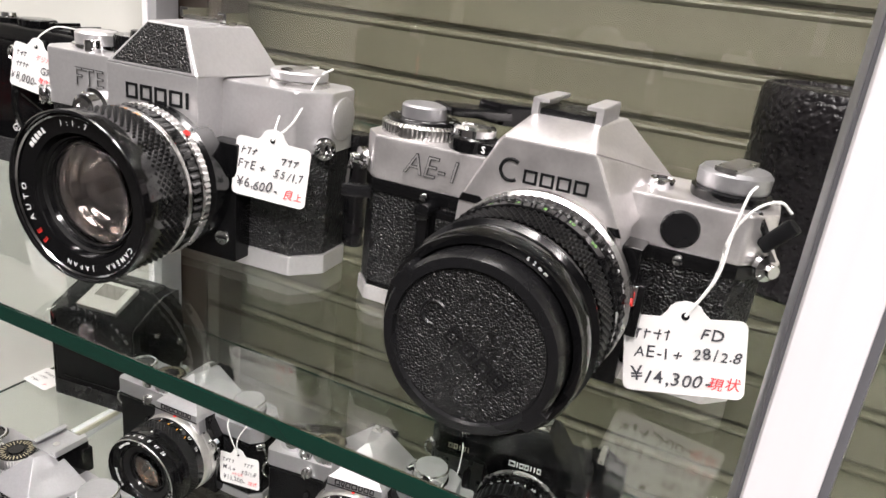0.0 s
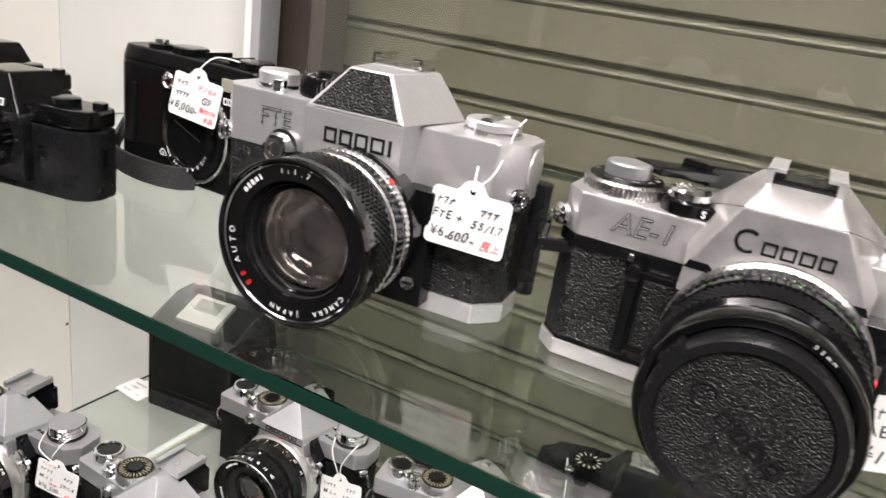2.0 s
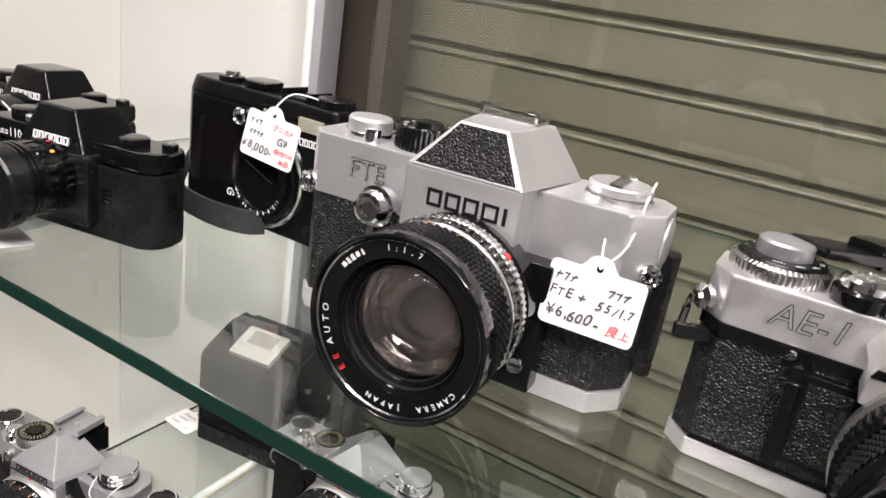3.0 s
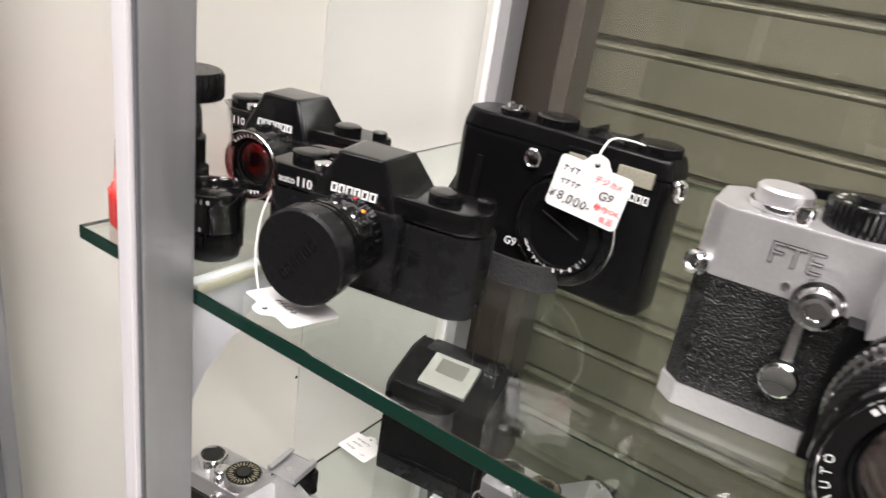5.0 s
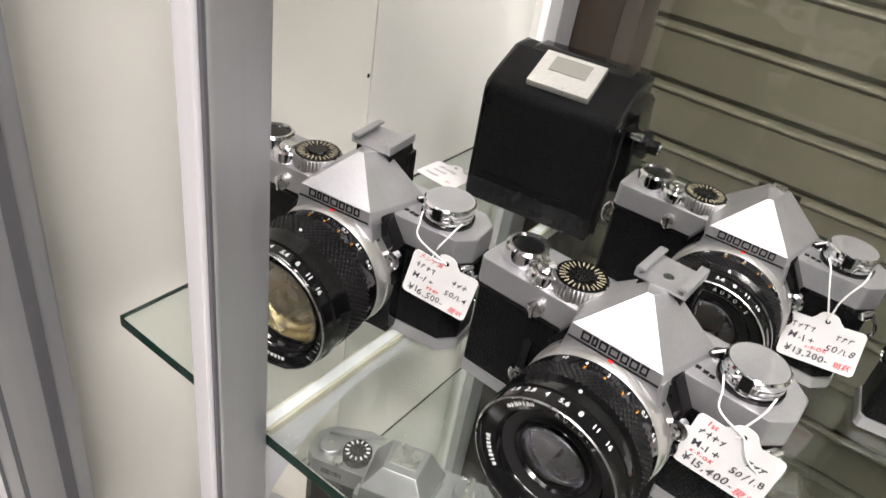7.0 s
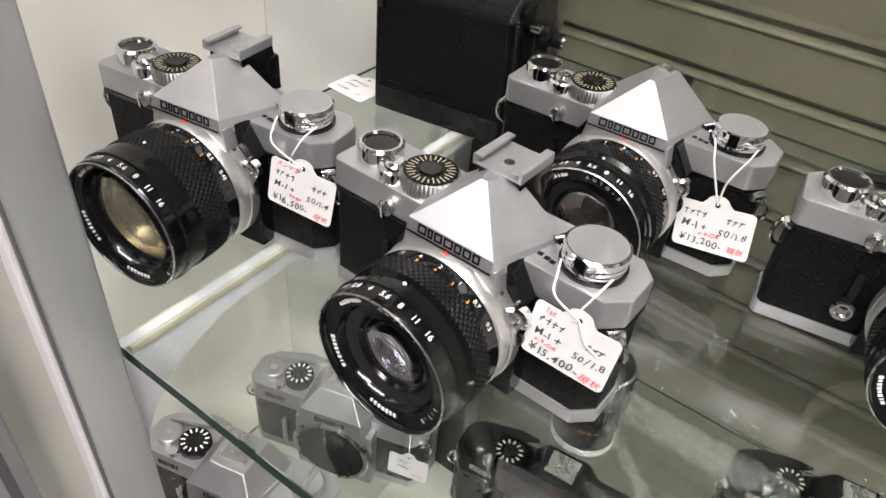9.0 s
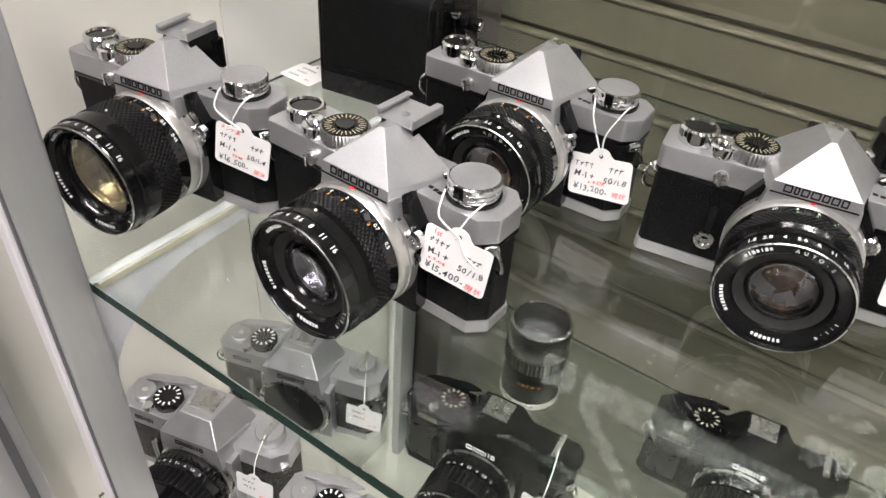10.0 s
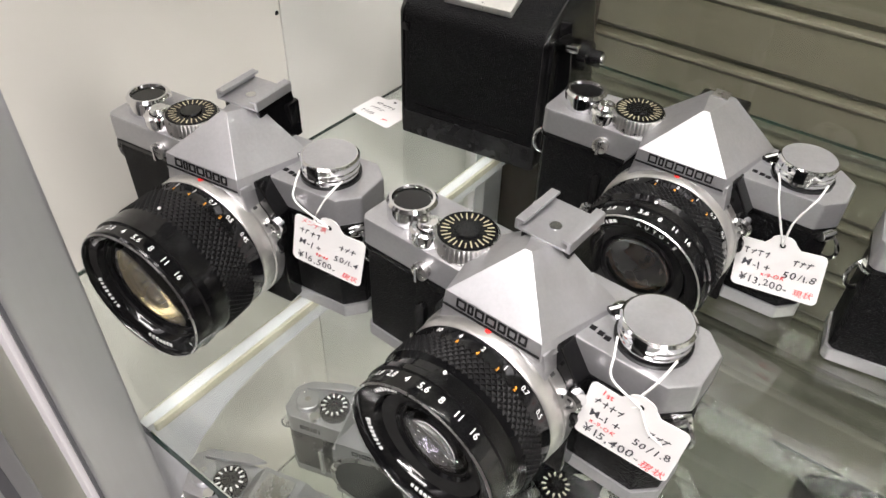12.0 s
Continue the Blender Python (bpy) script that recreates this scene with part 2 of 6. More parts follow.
def letters(text, size, bold=0.0, slant=0.0):
    """The text as flat mesh, upright, facing the front (-y), centred."""
    cu = bpy.data.curves.new("letters", "FONT")
    cu.body, cu.size, cu.align_x, cu.align_y, cu.resolution_u, cu.offset, cu.shear = text, size, "CENTER", "CENTER", 2, bold, slant
    ob = bpy.data.objects.new("letters", cu)
    scene.collection.objects.link(ob)
    dg = bpy.context.evaluated_depsgraph_get()
    me = bpy.data.meshes.new_from_object(ob.evaluated_get(dg))
    bm = bmesh.new()
    bm.from_mesh(me)
    bpy.data.objects.remove(ob), bpy.data.curves.remove(cu), bpy.data.meshes.remove(me)
    bmesh.ops.transform(bm, matrix=pose(0, 0, 0, 90, 0, 0), verts=bm.verts)
    return bm


def moved(bm, m):
    bmesh.ops.transform(bm, matrix=m, verts=bm.verts)
    return bm


def joined(bms):
    out = bmesh.new()
    for bm in bms:
        me = bpy.data.meshes.new("tmp")
        bm.to_mesh(me), bm.free()
        out.from_mesh(me), bpy.data.meshes.remove(me)
    return out


def bars(widths, height, gap, lift=0.00035, slant=0.0):
    """A row of plain upright blocks, centred, in place of lettering; they stand proud of the front."""
    total = sum(widths) + gap * (len(widths) - 1)
    x, bm = -total / 2, bmesh.new()
    for w in widths:
        vs = box(x, x + w, -lift, 0.0004, -height / 2, height / 2, 0, bm)
        x += w + gap
    for v in bm.verts:
        v.co.x += slant * v.co.z
    return bm


def brand(parent, widths, height, gap, m, ink, label, lift=0.00035, line=0.17):
    """Plain raised, hollow blocks, each a part of its own; a narrow one is solid."""
    x = -(sum(widths) + gap * (len(widths) - 1)) / 2
    k = line * height
    for w in widths:
        if w < 3.2 * k:
            bm = box(x + w / 2 - k * 0.6, x + w / 2 + k * 0.6, -lift, 0.0004, -height / 2, height / 2)
        else:
            bm = bmesh.new()
            for a, b, c, d in ((x, x + k, -height / 2, height / 2), (x + w - k, x + w, -height / 2, height / 2),
                               (x + k, x + w - k, height / 2 - k, height / 2), (x + k, x + w - k, -height / 2, -height / 2 + k)):
                box(a, b, -lift, 0.0004, c, d, 0, bm)
        part("brand_block", moved(bm, m), ink, parent, label)
        x += w + gap


def outline_bars(widths, height, gap, line=0.0004):
    """Open, framed blocks for outlined lettering."""
    total = sum(widths) + gap * (len(widths) - 1)
    x, bm = -total / 2, bmesh.new()
    for w in widths:
        for a, b, c, d in ((x, x + w, -height / 2, -height / 2 + line), (x, x + w, height / 2 - line, height / 2),
                           (x, x + line, -height / 2 + line, height / 2 - line), (x + w - line, x + w, -height / 2 + line, height / 2 - line)):
            box(a, b, -0.0002, 0.0003, c, d, 0, bm)
        x += w + gap
    return bm


def ring_letters(text, radius, d, size, middle, step, centre, outward=True):
    """Characters round a lens's front ring, facing forward. middle: degrees, 90 is the top, clockwise runs down."""
    out = []
    n = len(text)
    for i, ch in enumerate(text):
        if ch == " ":
            continue
        a = middle - (i - (n - 1) / 2) * step
        bm = letters(ch, size, 0.00002)
        out.append(moved(bm, Matrix.Translation((centre[0] + radius * math.cos(radians(a)), centre[1] - d, centre[2] + radius * math.sin(radians(a)))) @ pose(0, 0, 0, 0, 90 - a, 0)))
    return joined(out)


def band_letters(words, radius, d, size, start, step, centre):
    """Numbers round a lens's barrel, read from above: each stands on the barrel, its top towards the body."""
    out = []
    for i, word in enumerate(words):
        a = start - i * step
        bm = letters(word, size, 0.00003)
        m = Matrix.Translation((centre[0], centre[1] - d, centre[2])) @ pose(0, 0, 0, 0, 90 - a, 0) @ Matrix.Translation((0, 0, radius)) @ pose(0, 0, 0, -90, 0, 0)
        out.append(moved(bm, m))
    return joined(out)


def studs(radius, d0, d1, n, rows, lift, centre, arc=(0, 360)):
    """Diamond knurling: rows of small pyramids round a barrel."""
    bm = bmesh.new()
    cx, cy, cz = centre
    h, w = (d1 - d0) / rows, 2 * math.pi / n

    def at(a, d, r):
        return bm.verts.new((cx + r * math.cos(a), cy - d, cz + r * math.sin(a)))
    for k in range(rows):
        for i in range(n):
            a, d = (i + 0.5 * (k % 2)) * w, d0 + (k + 0.5) * h
            ring = [at(a - w * 0.5, d, radius), at(a, d - h, radius), at(a + w * 0.5, d, radius), at(a, d + h, radius)]
            tip = at(a, d, radius + lift)
            for q in range(4):
                bm.faces.new((ring[q], tip, ring[(q + 1) % 4]))
    bmesh.ops.recalc_face_normals(bm, faces=bm.faces)
    return bm


def split_ring(parent, x, y, z, r, turn, tilt=0, wire=0.0009):
    pts = [(r * math.cos(a), 0, 1.25 * r * math.sin(a)) for a in (2 * math.pi * k / 20 for k in range(20))]
    bm = moved(tube(pts, wire, 6, True), pose(x, y, z, tilt, 0, turn))
    part("strap_ring", bm, CHROME, parent, "bright steel strap ring")
    part("strap_lug", moved(spin([(0.0, 0.006), (0.0022, 0.006), (0.003, 0.003), (0.003, 0)], 16), pose(x, y, z + r, 0, 0, turn)), CHROME, parent)


def tripod_screw(parent, x, y, z, r):
    ob = part("screw", spin([(0.0, 0.0008), (r * 0.35, 0.0008), (r * 0.9, 0.0012), (r, 0.0006), (r, 0)], 20, centre=(x, y, z)), CHROME, parent)
    part("screw_slot", box(x - r * 0.7, x + r * 0.7, y - 0.00135, y - 0.0005, z - r * 0.1, z + r * 0.1), DARK_INK, ob)
    return ob


def knob(parent, name, x, y, z, r, h, material, top=None, teeth=0, dish=False):
    prof = [(r * 0.94, 0), (r, h * 0.08), (r, h * 0.86), (r * 0.9, h)]
    if dish:
        prof += [(r * 0.8, h), (r * 0.74, h * 0.8), (0, h * 0.8)]
    else:
        prof += [(r * 0.5, h * 1.03), (0, h * 1.03)]
    ob = part(name, spin(prof, 36, "z", (x, y, z), teeth, r * 0.05, (1, 2)), material, parent)
    if top:
        part(name + "_face", spin([(r * 0.72, h * 0.82), (r * 0.7, h * 0.98 if not dish else h * 0.86), (0, h * 1.06 if not dish else h * 0.86)], 28, "z", (x, y, z)), top, ob)
    return ob


def lens(parent, c, stages, front_r, front_d, ring_w, element, label, name_words=(), glass_r=None, cap=False, seg=64, rim=None, open_share=0.84):
    """A lens on the axis through c. stages: (part name, material, profile, teeth, depth, rows)."""
    root = part("lens_barrel", spin(stages[0][2], seg, centre=c, closed=cap), stages[0][1], parent, label)
    for name, material, prof, teeth, depth, rows in stages[1:]:
        part(name, spin(prof, seg, centre=c, teeth=teeth, depth=depth, rows=rows, closed=False), material, root)
    if cap:
        return root
    g = glass_r or front_r - ring_w
    if not rim:
        rim = BLACK
        part("rim_edge", spin([(front_r - 0.0001, front_d - 0.0008), (front_r + 0.0002, front_d - 0.0003), (front_r - 0.0002, front_d + 0.0001), (front_r - 0.0005, front_d)], seg, centre=c, closed=False), DULL_STEEL, root)
    part("front_rim", spin([(front_r - 0.0012, front_d - 0.004), (front_r, front_d - 0.003), (front_r, front_d - 0.0004), (front_r - 0.0004, front_d), (front_r - 0.0010, front_d), (front_r - 0.0016, front_d - 0.0010), (front_r - 0.0016, front_d - 0.003)], seg, centre=c, closed=False), rim, root)
    part("name_ring", spin([(front_r - 0.0016, front_d - 0.0022), (g + 0.0006, front_d - 0.0034), (g, front_d - 0.0048), (g - 0.001, front_d - 0.0062)], seg, centre=c, closed=False), BLACK, root)
    w, seat = open_share, front_d + 0.003
    part("inner_barrel", spin([(g - 0.0009, seat - 0.0085), (g * (w + 0.06), seat - 0.011), (g * w, seat - 0.0112), (g * (w - 0.03), seat - 0.0150), (g * (w - 0.10), seat - 0.0165), (g * (w - 0.12), seat - 0.018)], seg, centre=c, closed=False), DEEP, root)
    part("retaining_ring", spin([(g * (w + 0.09), seat - 0.0100), (g * (w + 0.05), seat - 0.0094), (g * (w + 0.01), seat - 0.0106)], seg, centre=c, closed=False), BLACK, root)
    k = g * w
    dome = [(k, seat - 0.012)] + [(k * math.cos(a), seat - 0.012 + 0.0045 * math.sin(a)) for a in (0.3, 0.6, 0.9, 1.2)] + [(0, seat - 0.0075)]
    part("middle_ring", spin([(g * (w - 0.03), seat - 0.0146), (g * (w - 0.09), seat - 0.0142), (g * (w - 0.11), seat - 0.0152)], 48, centre=c, closed=False), BLACK_SATIN, root)
    part("front_element", spin(dome + [(0, seat - 0.014), (k, seat - 0.0135)], 48, centre=c), LENS_GLASS, root)
    q = g * (w - 0.11)
    bowl = [(q * math.cos(a), seat - 0.0152 - 0.0065 * math.sin(a)) for a in (0.0, 0.25, 0.5, 0.75, 1.0, 1.25)] + [(0, seat - 0.0217)]
    if open_share > 0.8:
        # stepped, concentric inner elements
        bowl = [(q * r, seat - d) for r, d in ((1.0, 0.0150), (0.97, 0.0146), (0.93, 0.0150), (0.88, 0.0172), (0.85, 0.0168), (0.81, 0.0172), (0.74, 0.0194), (0.70, 0.0188), (0.66, 0.0194), (0.56, 0.0214), (0.40, 0.0204), (0.2, 0.0198), (0.0, 0.0196))]
    part("rear_element", spin(bowl, 48, centre=c, closed=False), element, root, sharp=80)
    blades = 6
    for i in range(blades):
        a0, a1 = 2 * math.pi * i / blades, 2 * math.pi * (i + 1.25) / blades
        bl = bmesh.new()
        pts = [(q * 0.99, a0, 0.0176), (q * 0.99, (a0 + a1) / 2, 0.0172), (q * 0.99, a1, 0.0168), (q * 0.45, a1, 0.0184), (q * 0.52, (a0 + a1) / 2, 0.0184)]
        if open_share < 0.8:
            bl.faces.new([bl.verts.new((c[0] + r * math.cos(t0), c[1] - seat + d0, c[2] + r * math.sin(t0))) for r, t0, d0 in pts])
            bmesh.ops.solidify(bl, geom=bl.faces[:], thickness=0.0002)
            part("aperture_blade", bl, DULL_STEEL, root, sharp=0)
    for text, middle, step, size, ink in name_words:
        rr = (front_r - 0.0016 + g) / 2 + 0.0004
        if isinstance(text, str):
            part("ring_lettering", ring_letters(text, rr, front_d - 0.0022, size, middle, step, c), ink, root)
        else:
            bms = []
            for i, w in enumerate(text):
                a = middle - (i - (len(text) - 1) / 2) * step
                bms.append(moved(bars([w], size * (0.62 if i % 3 else 0.5), 0, 0.0002), Matrix.Translation((c[0] + rr * math.cos(radians(a)), c[1] - front_d + 0.0026, c[2] + rr * math.sin(radians(a)))) @ pose(0, 0, 0, 0, 90 - a, 0)))
            part("ring_print", joined(bms), ink, root)
    return root


def lengthened(ob, seat, share):
    """Draws a lens out along its axis, from its seat on the body."""
    ob.matrix_basis = Matrix.Translation((0, seat * (share - 1), 0)) @ Matrix.Diagonal((1, share, 1, 1))


rnd = random.Random(5)


def price_tag(m, w, h, lines, label, strings=(), group="price tags on strings"):
    """A card with a lobe and an eyelet at its top edge; m is its middle, its front faces -y."""
    t = thing("price_tag", m, label, "price tag", group)
    pts = []
    r = 0.0022
    for cx, cz, a0 in ((w / 2 - r, -h / 2 + r, -90), (w / 2 - r, h / 2 - r, 0)):
        pts += [(cx + r * math.cos(radians(a0 + k * 22.5)), cz + r * math.sin(radians(a0 + k * 22.5))) for k in range(5)]
    lobe = w * 0.15
    pts += [(lobe * 1.35, h / 2)] + [(lobe * math.cos(radians(a)), h / 2 + 0.0012 + lobe * 0.75 * math.sin(radians(a))) for a in (10, 35, 60, 90, 120, 145, 170)] + [(-lobe * 1.35, h / 2)]
    for cx, cz, a0 in ((-w / 2 + r, h / 2 - r, 90), (-w / 2 + r, -h / 2 + r, 180)):
        pts += [(cx + r * math.cos(radians(a0 + k * 22.5)), cz + r * math.sin(radians(a0 + k * 22.5))) for k in range(5)]
    bm = bmesh.new()
    for sgn, y in ((1, -0.00018), (-1, 0.00018)):
        vs = [bm.verts.new((x, y - 0.0006 * math.sin(math.pi * (x / w + 0.5)), z)) for x, z in pts]
        bm.faces.new(vs if sgn > 0 else vs[::-1])
    fs = list(bm.faces)
    a, b = fs[0].verts[:], fs[1].verts[:][::-1]
    for i in range(len(a)):
        j = (i + 1) % len(a)
        bm.faces.new((a[j], a[i], b[i], b[j]))
    part("card", bm, CARD, t, sharp=0)
    part("eyelet", spin([(0.0, 0.0002), (0.0009, 0.0002), (0.0011, 0)], 14, centre=(0, -0.0009, h / 2 + 0.0005)), DARK_INK, t)
    for kind, what, x, z, size, ink in lines:
        if kind == "t":
            glyphs, at = [], 0.0
            for ch in what:
                if ch == " ":
                    at += size * 0.28
                    continue
                g = letters(ch, size * rnd.uniform(0.9, 1.14), 0.00004 if ord(ch) < 256 else 0.00002, rnd.uniform(0.05, 0.3))
                x0, x1 = min(v.co.x for v in g.verts), max(v.co.x for v in g.verts)
                glyphs.append(moved(moved(g, Matrix.Translation((-x0, 0, 0))), pose(at, 0, rnd.uniform(-0.06, 0.06) * size, 0, rnd.uniform(-9, 7), 0)))
                at += x1 - x0 + size * rnd.uniform(0.05, 0.14)
            pieces = [(moved(joined(glyphs), Matrix.Translation((-at / 2, 0, 0))), 0.0)]
        else:
            pieces, at = [], -sum(what) / 2 * 1.35
            for w0 in what:
                bm = bmesh.new()
                box(-w0 * 0.5, w0 * 0.5, -0.00006, 0.0, -0.00022, 0.00022, 0, bm)
                moved(bm, pose(0, 0, size * rnd.uniform(0.0, 0.3), 0, rnd.uniform(-14, 4), 0))
                bar = moved(box(-0.0002, 0.0002, -0.00006, 0.0, -size * 0.42, size * 0.42), pose(rnd.uniform(-0.3, 0.3) * w0, 0, 0, 0, rnd.uniform(5, 40), 0))
                pieces.append((joined([bm, bar]), at + w0 * 0.6))
                at += w0 * 1.35
        for bm, dx in pieces:
            for v in bm.verts:
                v.co.y += -0.00028 - 0.0006 * math.sin(math.pi * max(0, min(1, (v.co.x + x + dx) / w + 0.5)))
            moved(bm, Matrix.Translation((x + dx, 0, z)))
            part("handwriting" if kind == "t" else "pen_stroke", bm, RED_PEN if ink == "r" else PEN, t, sharp=0)
    inv = m.inverted()
    for pts in strings:
        local = [(0, -0.0012, h / 2 + 0.0006)] + [inv @ Vector(p) for p in pts]
        part("string", tube(curve_points(local, 5), 0.00042, 6), STRING, t, "thin white cotton string")
    return t


# ---- the shop round the cabinet, unseen; its surfaces are darkened to cut bounce light ----
def slab(name, x0, x1, y0, y1, z0, z1, material, label, category, bevel=0.0):
    ob = new(name, finish(name, box(x0, x1, y0, y1, z0, z1, bevel), material))
    return tagged(ob, label, category, kind="structure")


slab("floor", -2.6, 2.6, -3.2, 1.3, -0.1, 0.0, FLOOR, "worn brownish grey shop floor", "floor")
slab("ceiling", -2.6, 2.6, -3.2, 1.3, CEILING, CEILING + 0.1, WALL, "plain white shop ceiling, darkened to weaken bounced light", "ceiling")
slab("wall_west", -2.7, -2.6, -3.2, 1.3, 0, CEILING, WALL, "plain off-white shop wall, darkened to weaken bounced light", "wall")
slab("wall_east", 2.6, 2.7, -3.2, 1.3, 0, CEILING, WALL, "plain off-white shop wall, darkened to weaken bounced light", "wall")
slab("wall_south", -2.6, 2.6, -3.3, -3.2, 0, CEILING, WALL, "plain off-white shop wall, darkened to weaken bounced light", "wall")
slab("wall_north", -2.6, 2.6, 1.3, 1.4, 0, CEILING, WALL, "plain off-white shop wall, darkened to weaken bounced light", "wall")
for tx, ty, watts in TUBES:
    t = thing("ceiling_light", pose(tx, ty, CEILING), "white ceiling light with a lit tube diffuser", "lamp", "ceiling lights")
    part("housing", box(-0.62, 0.62, -0.09, 0.09, -0.05, 0, 0.006), WALL, t)
    part("diffuser", box(-0.59, 0.59, -0.055, 0.055, -0.075, -0.05, 0.01), DIFFUSER, t)

# ---- the cabinet ----
A, B, C = 1.002, 0.7395, 0.466
LEFT, BACK, FRONT, RIGHT, TOP = -0.599, 0.575, 0.155, 0.56, 1.76
slab("wall_left", LEFT - 0.02, LEFT, 0.13, 0.3592, 0.08, TOP, PANEL, "glossy cream laminate side panel of the cabinet", "wall")
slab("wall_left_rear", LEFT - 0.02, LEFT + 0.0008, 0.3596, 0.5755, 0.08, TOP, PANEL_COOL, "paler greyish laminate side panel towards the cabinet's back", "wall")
slab("wall_right", RIGHT, RIGHT + 0.02, 0.13, 0.70, 0.08, TOP, PANEL, "glossy cream laminate side panel of the cabinet", "wall")
slab("cabinet_base", LEFT - 0.02, RIGHT + 0.02, 0.13, 0.72, 0.0, 0.08, PANEL, "cream cabinet plinth", "cabinet")
slab("cabinet_top", LEFT - 0.02, RIGHT + 0.02, 0.13, 0.72, TOP, TOP + 0.03, PANEL, "cream cabinet top board", "cabinet")
lamp = thing("cabinet_light", pose(-0.28, 0.22, TOP), "slim lit tube under the cabinet top", "lamp")
part("housing", box(-0.33, 0.33, -0.025, 0.025, -0.012, 0, 0.003), WALL, lamp)
part("diffuser", spin([(0, -0.31), (0.008, -0.308), (0.008, 0.308), (0, 0.31)], 16), DIFFUSER, lamp).matrix_basis = pose(0, 0, -0.015, 0, 0, 90)
# the small dark mark on the side panel
part("panel_mark", moved(spin([(0, 0.0003), (0.0012, 0.0003), (0.0014, 0)], 12), pose(LEFT, 0.357, 0.8045, 0, 0, 90)), DARK_INK, bpy.data.objects["wall_left"])

# slatted back behind glass
back = slab("wall_back", LEFT - 0.02, RIGHT + 0.02, 0.6660, 0.70, 0.08, TOP, SLAT_DARK, "olive-brown slatted board behind the cabinet's glass back", "wall")
pitch = 0.0524
slat_profile = [(0.667, 0.0), (0.662, 0.0008), (0.660, 0.0030), (0.660, 0.0415), (0.6583, 0.0432), (0.6575, 0.0450), (0.6582, 0.0470), (0.662, 0.0486), (0.667, 0.0490)]
bm = bmesh.new()
ra = [bm.verts.new((-0.58, y, z)) for y, z in slat_profile]
rb = [bm.verts.new((RIGHT - 0.005, y, z)) for y, z in slat_profile]
for i in range(len(ra) - 1):
    bm.faces.new((ra[i], rb[i], rb[i + 1], ra[i + 1]))
bm.faces.new(ra), bm.faces.new(rb[::-1])
slat_mesh = finish("slat", bm, SLAT, 25)
z = 1.0765 - 0.045
while z > 0.14:
    z -= pitch
while z < TOP - 0.06:
    ob = new("slat", slat_mesh)
    ob.parent, ob.location = back, (0, 0, z)
    z += pitch
# the back's glass and its frame
pane = slab("window_1", -0.532, RIGHT - 0.004, BACK, BACK + 0.004, 0.085, TOP - 0.002, BACK_GLASS, "clear sliding glass back pane of the cabinet", "window")
pane.visible_shadow = False
corner = thing("trim_corner", pose(0, 0, 0), "silver aluminium corner post at the cabinet's back", "post", kind="structure")
part("post_face", box(-0.586, -0.569, 0.547, 0.576, 0.08, TOP, 0.002), ALUMINIUM, corner)
part("post_bead", box(-0.5855, -0.5795, 0.5448, 0.5472, 0.08, TOP, 0.0008), LIT_ALUMINIUM, corner)
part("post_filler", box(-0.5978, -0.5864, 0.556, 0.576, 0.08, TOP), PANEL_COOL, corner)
slab("trim_brown", -0.592, -0.517, 0.580, 0.618, 0.08, TOP, BROWN, "dark brown wooden upright beside the glass back", "post", 0.002)


# front posts, in aluminium with grooves; pale fronts whitened in colour for strong light
def front_post(name, x0, x1, y0, y1, label):
    t = thing(name, pose(0, 0, 0), label, "post", kind="structure")
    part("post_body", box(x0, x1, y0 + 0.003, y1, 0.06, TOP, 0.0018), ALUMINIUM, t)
    part("front_face", box(x0 + 0.0012, x1 - 0.0022, y0, y0 + 0.0035, 0.06, TOP, 0.0012), LIT_ALUMINIUM, t)
    part("groove", box(x0 + 0.0006, x1 - 0.0006, y0 + 0.0022, y0 + 0.0044, 0.061, TOP - 0.001), GROOVE, t)
    return t


front_post("trim_post_left", -0.4740, -0.4625, 0.1290, 0.1545, "upright aluminium front post of the cabinet, its pale face whitened as if lit")
front_post("trim_post_right", -0.0010, 0.0130, 0.1295, 0.1430, "upright aluminium front post of the cabinet, its bright face whitened as if lit")
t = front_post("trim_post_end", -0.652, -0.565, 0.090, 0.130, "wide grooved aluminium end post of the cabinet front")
part("ridge", box(-0.5825, -0.5795, 0.0885, 0.0905, 0.06, TOP), GROOVE, t)
part("ridge", box(-0.602, -0.6005, 0.0885, 0.0905, 0.06, TOP), GROOVE, t)
part("bead", box(-0.5785, -0.5685, 0.0865, 0.0905, 0.06, TOP, 0.0015), ALUMINIUM, t)
part("side_groove", box(-0.5655, -0.5642, 0.116, 0.1215, 0.06, TOP), GROOVE, t)
part("side_groove", box(-0.5655, -0.5642, 0.0985, 0.1005, 0.06, TOP), GROOVE, t)


# shelves: clear slabs with dark green edges
def glass_shelf(name, x0, x1, y0, y1, z, label):
    bm = box(x0, x1, y0, y1, z - 0.0065, z, 0.0007)
    bm.normal_update()
    for f in bm.faces:
        f.material_index = 1 if abs(f.normal.z) < 0.8 else 0
    ob = new(name, finish(name, bm, [SHELF_GLASS, EDGE_GLASS], 0))
    ob.visible_shadow = False
    return tagged(ob, label, "shelf", "glass shelves", "structure")


glass_shelf("shelf_upper", -0.545, 0.55, FRONT, 0.545, A, "clear glass shelf with a green edge")
glass_shelf("shelf_middle", -0.568, 0.55, FRONT + 0.002, 0.545, B, "clear glass shelf with a green edge")
glass_shelf("shelf_lower", -0.568, 0.55, FRONT + 0.002, 0.545, C, "clear glass shelf with a green edge")


